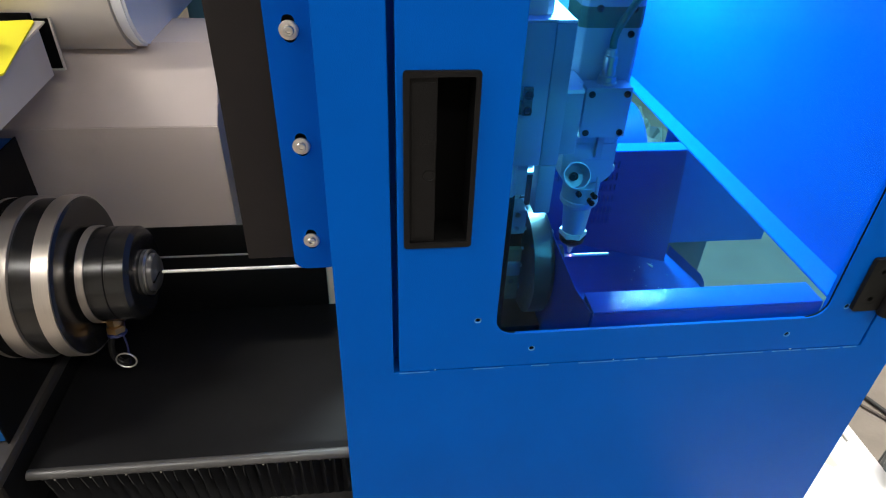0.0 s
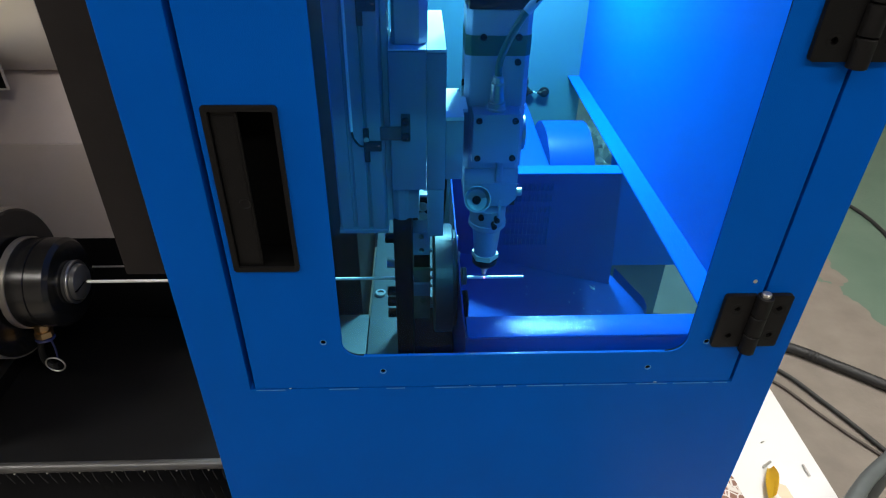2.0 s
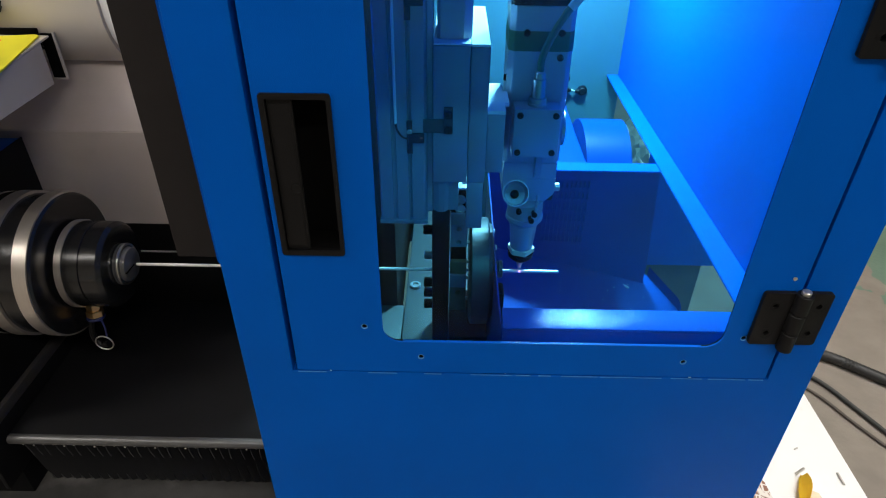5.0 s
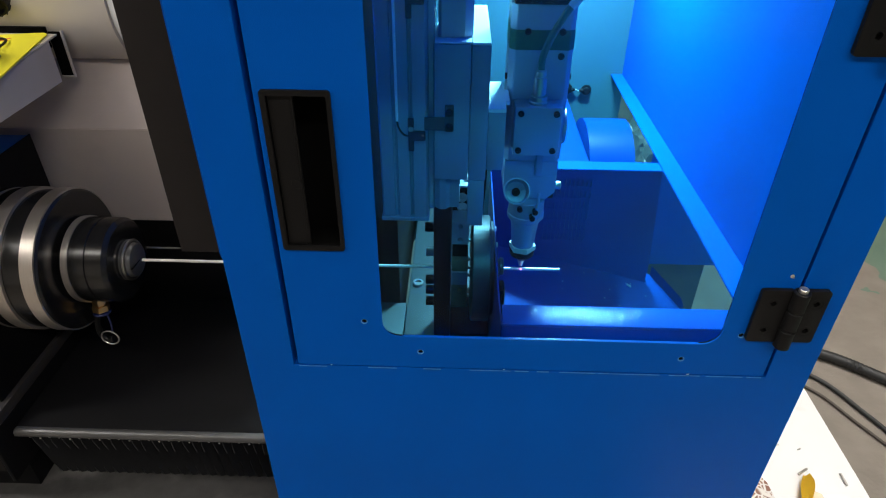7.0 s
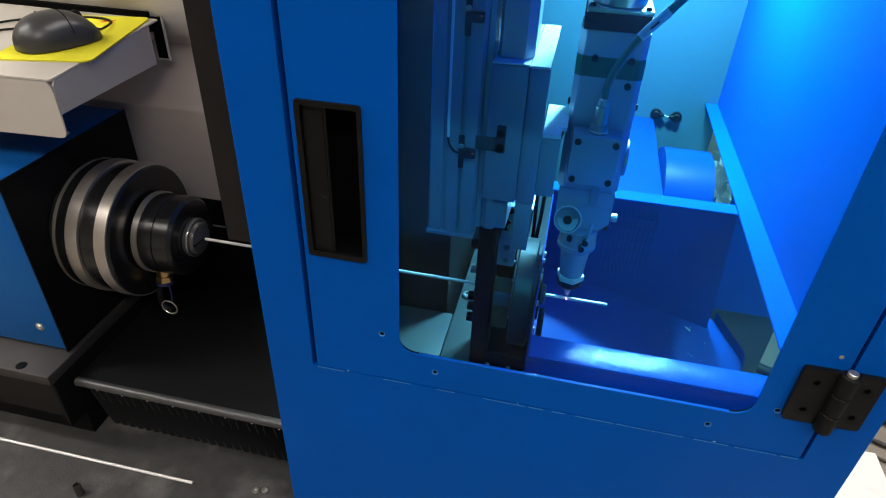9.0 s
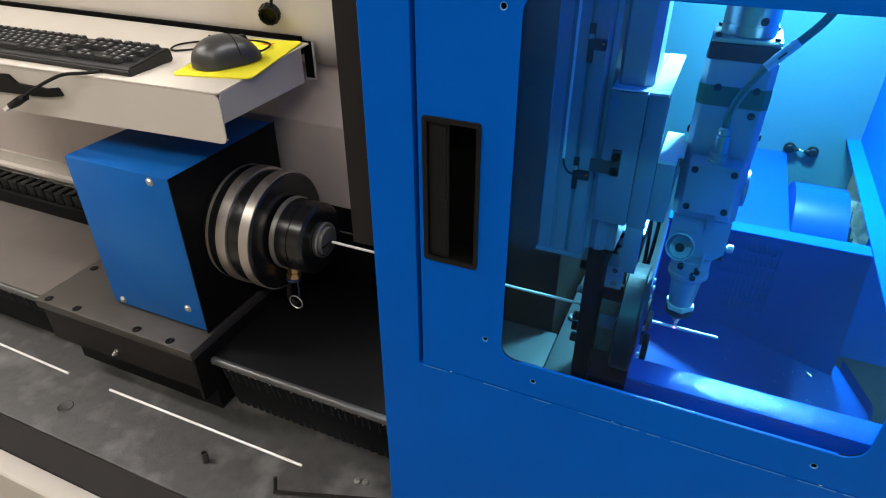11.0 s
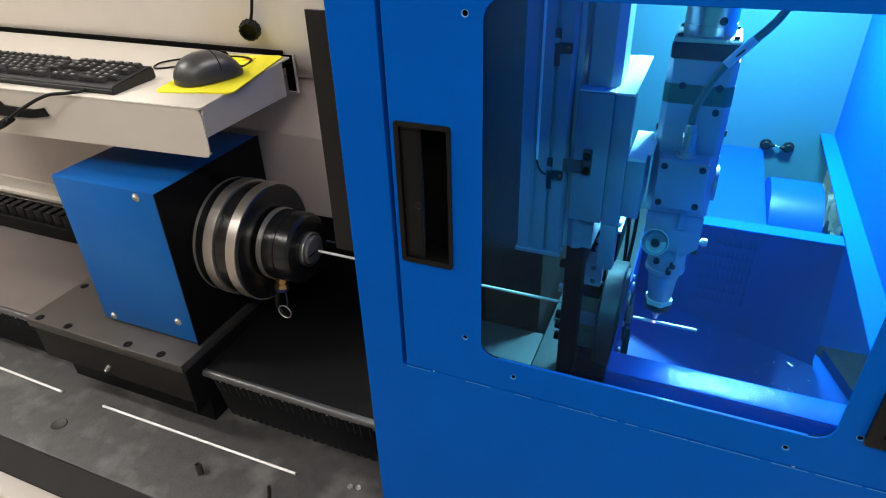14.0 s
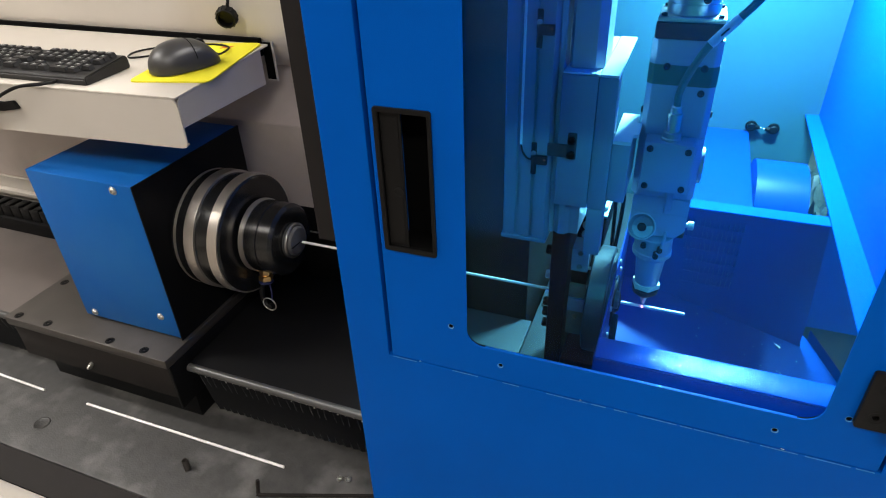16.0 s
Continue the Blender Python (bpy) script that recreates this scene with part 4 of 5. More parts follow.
def bellows_run(x0, x1, label):
    t = thing("bellows_cover", (x0, 0.15, 0.6), label, "bellows cover")
    prof = [(0.128, 0.7415), (0.1225, 0.744), (0.1215, 0.748), (0.1235, 0.7515), (0.129, 0.753), (0.452, 0.753), (0.452, 0.7415)]
    # Same sheet on both runs: glare painted in at left, shade at right
    part("top_sheet", prism(bm_new(), prof, "x", x0, x1), GLARE_SHEET if x1 < -0.5 else BLACK, t)
    part("lip_edge", rod(bm_new(), (x0, 0.1235, 0.7465), (x1, 0.1235, 0.7465), 0.0078, 18), LIP, t, "rounded front lip, highlight put into its grey")
    bm = bm_new()
    n = int((x1 - x0) / 0.008)
    rows = []
    for i in range(n + 1):
        x, o = x0 + (x1 - x0) * i / n, (0.0 if i % 2 else 0.020)
        rows.append([bm.verts.new((x, y + o * k, z)) for y, z, k in ((0.133, 0.741, 1), (0.136, 0.700, 1), (0.146, 0.640, 0.55), (0.156, 0.602, 0.12))])
    for a, b in zip(rows, rows[1:]):
        for k in range(3):
            bm.faces.new((a[k], a[k + 1], b[k + 1], b[k]))
    part("folds", bm, RUBBER, t)
    bm = bm_new()
    for i in range(1, n, 2):
        x = x0 + (x1 - x0) * i / n
        lean = 0.002 * math.sin(i * 2.1)
        sweep(bm, [(x, 0.1325, 0.733), (x + lean, 0.1335, 0.712), (x + lean * 1.6, 0.1375, 0.690)], 0.0007, 5, 3)
    part("worn_creases", bm, CREASE, t, "pale worn fold edges")
    me = bm_new()
    lathe(me, (0, 0, 0), (0, -1, 0), [(0, 0.0017), (0.0010, 0.0015), (0.0016, 0.0005)], 8)
    me = mesh_of("stud", me, ZINC)
    k = max(2, int((x1 - x0) / 0.016))
    for i in range(min(k, 60)):
        shared("stud", me, t, ((x1 - 0.008 - 0.016 * i) if x1 < -0.5 else (x0 + 0.008 + 0.016 * i), 0.1320, 0.7240 - 0.003 * (i % 3 == 1)))


bellows_run(-0.505, -0.059, "black folded bellows under a dark steel cover sheet")
bellows_run(-2.2, -0.935, "black folded bellows beyond the headstock plate")

# ---------------------------------------------------------------- headstock
hs = thing("headstock", (-0.7, AX_Y, 0.70), "blue boxed headstock with a black and steel spindle chuck", "headstock")
part("base_plate", box(bm_new(), -0.925, -0.514, 0.085, 0.452, 0.7705, 0.790, 0.0015), PLATE, hs)
part("base_front", box(bm_new(), -0.918, -0.521, 0.0905, 0.130, 0.690, 0.770, 0.0015), STRIP, hs)
part("base_side", box(bm_new(), -0.521, -0.5205 + 0.006, 0.0905, 0.45, 0.665, 0.770, 0.001), BLACK, hs)
part("carrier", box(bm_new(), -0.917, -0.522, 0.1305, 0.45, 0.6005, 0.770, 0.001), BLACK, hs)
# folded sheet cover: front, top and left, with a separate dark end plate
bm = box(bm_new(), -0.762, -0.5245, 0.144, 0.421, 0.7945, 1.113, 0.0022, 2)
part("cover", bm, BLUE_PATCHY, hs, "blue folded sheet cover")
part("end_plate", box(bm_new(), -0.5240, -0.5215, 0.1425, 0.4225, 0.7905, 1.1140, 0.0006, 1), BLACK, hs)
bs = bm_new()
lathe(bs, (0, 0.0004, 0), (0, -1, 0), [(0, 0.0078), (0.0012, 0.0078), (0.0014, 0.0062), (0.003, 0.0056), (0.0045, 0.0038), (0.0045, 0.0020), (0.0025, 0.0018), (0.0024, 0.0002)], 18)
bs = mesh_of("cover_screw", bs, ZINC)
for x, z in ((-0.566, 1.101), (-0.735, 0.806), (-0.559, 0.839)):
    shared("cover_screw", bs, hs, (x, 0.1438, z))
ps = screw_mesh("plate_screw", (0, 0, 1), 0.0056, 0.0012, BLACK, 0.0034)
for x, y in ((-0.657, 0.098), (-0.574, 0.098), (-0.898, 0.098), (-0.818, 0.098), (-0.905, 0.215), (-0.905, 0.33), (-0.855, 0.255), (-0.855, 0.42)):
    shared("plate_screw", ps, hs, (x, y, 0.7895))
    part("counterbore", lathe(bm_new(), (x, y, 0.7903), (0, 0, 1), [(0, 0.0088), (0.0005, 0.0084), (0.0004, 0.0060)], 18, close=False), BLACK, hs)
for x, z in ((-0.734, 0.7085), (-0.7275, 0.7165)):
    part("grease_nipple", lathe(bm_new(), (x, 0.0904, z), (0, -1, 0), [(0, 0.0048), (0.003, 0.0048), (0.0035, 0.003), (0.007, 0.0036), (0.009, 0.0022)], 12), ZINC, hs)
CH = (-0.5212, AX_Y, AX_Z)
part("spindle_body", lathe(bm_new(), CH, (1, 0, 0), [(0, 0.1056), (0.0005, 0.1107), (0.026, 0.1107), (0.0265, 0.1090), (0.080, 0.1090), (0.0805, 0.1107), (0.101, 0.1107), (0.104, 0.1073), (0.104, 0.0561)], 72), GLOSS_BLACK, hs)
for a, b, r in ((0.006, 0.013, 0.1112), (0.030, 0.052, 0.1132), (0.080, 0.1010, 0.1132)):
    part("steel_ring", lathe(bm_new(), (CH[0] + a, AX_Y, AX_Z), (1, 0, 0), [(0, r - 0.004), (0.0006, r), (b - a - 0.0006, r), (b - a, r - 0.004)], 72), RING, hs, "brushed steel ring")
part("collet_body", lathe(bm_new(), (CH[0] + 0.1045, AX_Y, AX_Z), (1, 0, 0), [(0, 0.0584), (0.004, 0.0584), (0.0045, 0.0674), (0.040, 0.0674), (0.041, 0.0657), (0.043, 0.0657), (0.044, 0.0674), (0.066, 0.0669), (0.072, 0.0618), (0.0735, 0.0506)], 56), GLOSS_BLACK, hs)
part("collet_ring", lathe(bm_new(), (CH[0] + 0.1105, AX_Y, AX_Z), (1, 0, 0), [(0, 0.0663), (0.0006, 0.0691), (0.010, 0.0691), (0.0106, 0.0663)], 56), RING, hs, "brushed steel ring")
nose = part("collet_nose", lathe(bm_new(), (CH[0] + 0.1775, AX_Y, AX_Z), (1, 0, 0), [(0, 0.0326), (0.006, 0.0326), (0.0075, 0.0309), (0.0075, 0.0275), (0.011, 0.0272), (0.0145, 0.0253), (0.0165, 0.0213), (0.0175, 0.0068)], 40), LIP, hs)
part("nose_rim", lathe(bm_new(), (CH[0] + 0.1830, AX_Y, AX_Z), (1, 0, 0), [(0, 0.0328), (0.002, 0.0332), (0.0030, 0.0326), (0.0030, 0.0295)], 40, close=False), STEEL, hs)
part("collet_slit", box(bm_new(), CH[0] + 0.1925, CH[0] + 0.1955, 0.2665, AX_Y, AX_Z - 0.0008, AX_Z + 0.0008), DARK, hs)
# brass drain fitting, short hose loop and key ring under the collet
fit_x, fit_y = -0.394, 0.262
part("brass_fitting", lathe(bm_new(), (fit_x, fit_y, 0.9090), (0, -0.15, -1), [(0, 0.008), (0.004, 0.008), (0.0045, 0.0112), (0.013, 0.0112), (0.0135, 0.0085), (0.016, 0.0085), (0.0165, 0.0132), (0.026, 0.0132), (0.027, 0.009)], 6), BRASS, hs, "brass hose fitting")
part("fitting_collar", lathe(bm_new(), (fit_x, fit_y - 0.0042, 0.8815), (0, -0.15, -1), [(0, 0.0120), (0.002, 0.0140), (0.004, 0.0125)], 24), BLUE_HOSE, hs)
part("hose_loop", sweep(bm_new(), [(fit_x - 0.006, fit_y - 0.005, 0.879), (fit_x - 0.013, fit_y - 0.007, 0.858), (fit_x - 0.013, fit_y - 0.009, 0.838), (fit_x - 0.004, fit_y - 0.010, 0.826), (fit_x + 0.007, fit_y - 0.010, 0.828)], 0.0048, 10, 6), PLASTIC, hs)
part("thin_wire", sweep(bm_new(), [(fit_x + 0.007, fit_y - 0.005, 0.879), (fit_x + 0.009, fit_y - 0.007, 0.858), (fit_x + 0.008, fit_y - 0.009, 0.842)], 0.0015, 8, 6), BLUE_HOSE, hs)
ring = [(fit_x + 0.004 + 0.0140 * math.cos(a), fit_y - 0.014, 0.833 + 0.0140 * math.sin(a)) for a in [2 * math.pi * i / 28 for i in range(29)]]
part("key_ring", sweep(bm_new(), ring, 0.0012, 8, 1), ZINC, hs, "thin metal ring")

tube = thing("work_tube", (-0.05, AX_Y, AX_Z), "thin bright steel tube held in both chucks", "tube")
part("tube", rod(bm_new(), (-0.322, AX_Y, AX_Z), (0.338, AX_Y, AX_Z), 0.0024, 14), BARE, tube)
part("spark", lathe(bm_new(), (HX, AX_Y - 0.0030, AX_Z - 0.0010), (0, 0, 1), [(0, 0.0005), (0.0012, 0.0016), (0.003, 0.0018), (0.0050, 0.0005)], 12), SPARK, tube, "tiny pink cutting spark")


def loose_tube(a, b, label):
    t = thing("cut_tube", a, label, "tube", "cut tubes on the bed")
    rod_bm = bm_new()
    lathe(rod_bm, a, Vector(b) - Vector(a), [(0, 0.0016), (0, 0.0027), ((Vector(b) - Vector(a)).length, 0.0027), ((Vector(b) - Vector(a)).length, 0.0016)], 12)
    part("tube", rod_bm, BARE, t)


loose_tube((-0.775, 0.0745, 0.6030), (-0.292, 0.0765, 0.6030), "long thin bright steel tube lying on the bed")
loose_tube((-1.30, 0.082, 0.6030), (-0.896, 0.074, 0.6030), "second thin bright steel tube lying on the bed")
t = thing("tube_offcut", (-0.462, 0.016, 0.6), "short grey tube offcut standing on the bed", "tube")
part("tube", lathe(bm_new(), (-0.462, 0.014, 0.6003), (-0.12, 0.1, 1), [(0, 0.0062), (0.022, 0.0062), (0.022, 0.0048), (0.004, 0.0046), (0.0039, 0.0003)], 20), PLATE, t)
for x, y in ((-0.182, 0.089), (-0.167, 0.093)):
    t = thing("hex_nut", (x, y, 0.6), "small bright nut lying on the bed", "nut", "loose nuts")
    part("nut", lathe(bm_new(), (x, y, 0.6003), (0, 0, 1), [(0, 0.0052), (0.0008, 0.0056), (0.004, 0.0056), (0.0045, 0.0050), (0.0045, 0.0030), (0.001, 0.0028), (0.0009, 0.0002)], 6), ZINC, t)
t = thing("hex_key", (-0.3, 0.03, 0.6), "black bent hex key lying on the bed", "hex key")
part("key", sweep(bm_new(), [(-0.305, 0.020, 0.630), (-0.305, 0.016, 0.612), (-0.302, 0.012, 0.6040), (-0.285, 0.016, 0.6032), (-0.105, 0.078, 0.6032)], 0.0034, 6, 4), STRIP, t)

# ---------------------------------------------------------------- body behind the bed
rb = thing("rear_machine_cabinet", (-1.3, 0.6, 0.6), "warm grey folded sheet cabinet behind the machine bed", "machine cabinet")
bm = prism(bm_new(), [(0.460, 0.872), (0.460, 1.108), (0.560, 1.205), (0.70, 1.205), (0.70, 0.872)], "x", -2.6, -0.25, 0.0012)
part("folded_front", bm, PANEL, rb)
part("lower_sheet", box(bm_new(), -2.6, -0.06, 0.4535, 0.70, 0.62, 0.8715), BEIGE, rb)
part("ledge", box(bm_new(), -2.6, -0.525, 0.437, 0.453, 0.828, 0.840, 0.002), BEIGE, rb)
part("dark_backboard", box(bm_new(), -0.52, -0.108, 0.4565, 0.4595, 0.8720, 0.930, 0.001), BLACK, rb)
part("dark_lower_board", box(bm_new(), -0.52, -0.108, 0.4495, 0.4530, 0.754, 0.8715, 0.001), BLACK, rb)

chain = thing("cable_chain", (-1.2, 0.42, 0.79), "black plastic cable drag chain along the bed", "cable chain")
lk = bm_new()
box(lk, -0.0155, 0.0155, -0.021, -0.016, 0, 0.032, 0.003)
box(lk, -0.0155, 0.0155, 0.016, 0.021, 0, 0.032, 0.003)
box(lk, -0.010, 0.010, -0.016, 0.016, 0.027, 0.032, 0.001)
box(lk, -0.010, 0.010, -0.016, 0.016, 0.0, 0.004, 0.001)
lk = mesh_of("link", lk, PLASTIC)
for i in range(52):
    shared("link", lk, chain, (-0.62 - i * 0.034, 0.414, 0.7905))
part("chain_shelf", box(bm_new(), -2.6, -0.935, 0.385, 0.4525, 0.7535, 0.7900, 0.001), BLACK, rb)

# ---------------------------------------------------------------- keyboard tray
tray = thing("keyboard_tray", (-0.9, 0.32, 1.17), "beige pull-out keyboard tray with a deep front lip", "tray")
TX, TY, TZ = -0.416, 0.180, 1.259
TA, TB = math.degrees(math.atan(0.049)), math.degrees(math.atan(0.139))
M_F, M_S = pose(TX, TY, 0, 0, 0, TA), pose(TX, TY, 0, 0, 0, TB)
part("top_sheet", prism(bm_new(), [(TX - 0.006, TY - 0.0003), (TX - 0.0016, TY + 0.0022), (TX - 0.0012, TY + 0.008), (-0.453, 0.446), (-0.458, 0.479), (-1.45, 0.479), (-1.45, 0.126)], "z", TZ - 0.003, TZ, 0.0010), BEIGE, tray)
part("front_lip", turned(sheet(bm_new(), [(-1.02, 1.170), (-0.012, 1.178), (-0.005, 1.1795), (-0.001, 1.186), (-0.0005, 1.194), (-0.0005, TZ - 0.016), (-0.002, TZ - 0.009), (-0.006, TZ - 0.0032), (-1.02, TZ - 0.0032)], [], "y", 0.0, 0.0025), M_F), BEIGE, tray)
part("side_lip", turned(sheet(bm_new(), [(0.009, 1.211), (0.268, 1.194), (0.268, TZ - 0.0032), (0.009, TZ - 0.0032), (0.004, TZ - 0.010), (0.004, 1.211)], [], "x", -0.0030, 0.0025), M_S), BEIGE, tray)
part("bottom_fold", turned(box(bm_new(), -1.02, -0.010, 0.0027, 0.016, 1.178, 1.1805), M_F), BEIGE, tray)
part("finger_pull", turned(prism(bm_new(), [(-0.54, 1.236), (-0.435, 1.243), (-0.418, 1.229), (-0.350, 1.2275), (-0.325, 1.232), (-0.318, 1.2185), (-0.355, 1.212), (-0.54, 1.206)], "y", -0.006, -0.0005, 0.001), M_F), PLASTIC, tray, "black plastic finger pull")
slot = thing("tray_housing", (-0.9, 0.5, 1.16), "beige housing round the keyboard tray slot", "housing")
# Near-black block put where the open tray slot lies in shade
part("slot_shade", box(bm_new(), -0.4760, -0.4560, 0.4850, 0.488, 1.1905, 1.2600), DARK, slot)
part("cheek", box(bm_new(), -0.4558, -0.4535, 0.4835, 0.488, 1.188, 1.2620), BEIGE, slot)
part("cheek_foot", box(bm_new(), -0.4760, -0.4560, 0.4835, 0.488, 1.188, 1.1902), BEIGE, slot)
# Near-black strip added as the shade in the gap behind the tray
part("rear_gap_shade", box(bm_new(), -2.6, -0.478, 0.4795, 0.4875, 1.235, 1.2675), DARK, slot)
part("slot_floor", box(bm_new(), -2.6, -0.50, 0.452, 0.488, 1.176, 1.180), BEIGE, slot)

hood = thing("console_hood", (-1.2, 0.6, 1.27), "large beige console with a rounded lower edge", "console")
prof = [(0.586, 1.191)] + [(0.586 - 0.10 * math.sin(radians(a)), 1.291 - 0.10 * math.cos(radians(a))) for a in range(6, 91, 6)] + [(0.486, 1.62), (0.51, 1.66), (0.86, 1.66), (0.86, 1.191)]
part("shell", prism(bm_new(), prof, "x", -2.6, -0.372), BEIGE, hood)
part("end_cap", prism(bm_new(), [((y - 0.66) * 0.985 + 0.66, (z - 1.45) * 0.985 + 1.45) for y, z in prof], "x", -0.3715, -0.352, 0.004), WHITE_BOARD, hood)

kn = thing("hanging_cap", (-0.485, 0.45, 1.31), "black ribbed plastic cap hanging on a strap", "cap")
part("cap", lathe(bm_new(), (-0.534, 0.477, 1.310), (0.35, -1, -0.35), [(0, 0.0165), (0.003, 0.019), (0.016, 0.019), (0.020, 0.0175), (0.020, 0.0145), (0.010, 0.0140), (0.0095, 0.001)], 28), PLASTIC, kn)
for i in range(14):
    a = 2 * math.pi * i / 14
    d = Vector((0.35, -1, -0.35)).normalized()
    u = d.orthogonal().normalized()
    v = d.cross(u)
    c = Vector((-0.534, 0.477, 1.310)) + (u * math.cos(a) + v * math.sin(a)) * 0.0192
    part("rib", rod(bm_new(), c + d * 0.003, c + d * 0.017, 0.0012, 6), PLASTIC, kn)
part("strap", sweep(bm_new(), [(-0.523, 0.466, 1.326), (-0.519, 0.470, 1.348), (-0.515, 0.476, 1.39), (-0.511, 0.480, 1.45), (-0.509, 0.482, 1.55)], 0.0030, 8, 8), PLASTIC, kn)

mat_t = thing("mouse_mat", (-0.5, 0.33, TZ), "yellow cloth mouse mat with a red mark", "mouse mat")
M_MAT = pose(-0.506, 0.352, TZ + 0.0004, 0, 0, 14)
part("mat", turned(sheet(bm_new(), rounded(-0.070, 0.066, -0.118, 0.112, 0.012, 5), [], "z", 0, 0.0022), M_MAT), YELLOW, mat_t)
for k in (-1, 1):
    part("red_mark", turned(box(bm_new(), -0.012, 0.012, -0.002, 0.002, 0.0022, 0.0027), M_MAT @ pose(0.010, 0.080, 0, 0, 0, 35 * k)), RED, mat_t)


def mouse():
    t = thing("computer_mouse", (-0.535, 0.335, TZ), "dark grey wired computer mouse on the yellow mat", "mouse")
    m = pose(-0.503, 0.308, TZ + 0.0030, 0, 0, 68) @ Matrix.Diagonal((1.02, 1.14, 1.20, 1))
    bm = bm_new()
    nu, nv = 28, 14
    grid = []

    def end_of(s):
        return max(0.0, 1 - abs(2 * s - 1) ** 3.0) ** 0.5

    def top_of(s):
        return 0.0385 * max(0.02, 1 - abs((s - 0.42) / 0.62) ** 2.3) ** 0.62 * max(0.05, end_of(s)) ** 0.55

    for i in range(nu + 1):
        s = 0.5 - 0.5 * math.cos(math.pi * i / nu)
        x = -0.058 + 0.116 * s
        end = end_of(s)
        w = 0.0315 * max(0.03, end) ** 0.85 * (1.04 - 0.10 * s)
        h = top_of(s)
        grid.append([bm.verts.new((x, w * math.cos(math.pi * k / nv), 0.001 + h * max(0, math.sin(math.pi * k / nv)) ** 0.72)) for k in range(nv + 1)])
    for a, b in zip(grid, grid[1:]):
        for k in range(nv):
            bm.faces.new((a[k], b[k], b[k + 1], a[k + 1])).smooth = True
    bm.faces.new([g[0] for g in grid] + [g[-1] for g in grid[::-1]])
    bm.faces.new(grid[0]), bm.faces.new(grid[-1][::-1])
    part("shell", turned(bm, m), MOUSE, t)
    part("button_seam", turned(sweep(bm_new(), [(-0.058 + 0.116 * s, 0.0, 0.0011 + top_of(s)) for s in (0.56, 0.64, 0.72, 0.80, 0.88, 0.94, 0.97)], 0.0007, 6, 3), m), DARK, t)
    ring = [(0.007, 0.0325 * 0.98 * math.cos(a), 0.0011 + top_of(0.56) * max(0, math.sin(a)) ** 0.72) for a in [math.pi * k / 24 for k in range(2, 23)]]
    part("shell_seam", turned(sweep(bm_new(), ring, 0.0006, 6, 1), m), DARK, t)
    part("scroll_wheel", turned(lathe(bm_new(), (0.031, -0.003, top_of(0.767) - 0.0055), (0, 1, 0), [(0, 0.0085), (0.001, 0.0095), (0.005, 0.0095), (0.006, 0.0085)], 20), m), PLASTIC, t)
    part("mouse_cable", sweep(bm_new(), [m @ Vector((0.057, 0, 0.008)), m @ Vector((0.070, 0.008, 0.004)), (-0.505, 0.425, TZ + 0.006), (-0.56, 0.438, TZ + 0.004), (-0.64, 0.40, TZ + 0.003), (-0.665, 0.36, TZ + 0.003), (-0.64, 0.33, TZ + 0.003), (-0.585, 0.40, TZ + 0.003), (-0.66, 0.44, TZ + 0.003)], 0.0018, 8, 8), PLASTIC, t)


mouse()


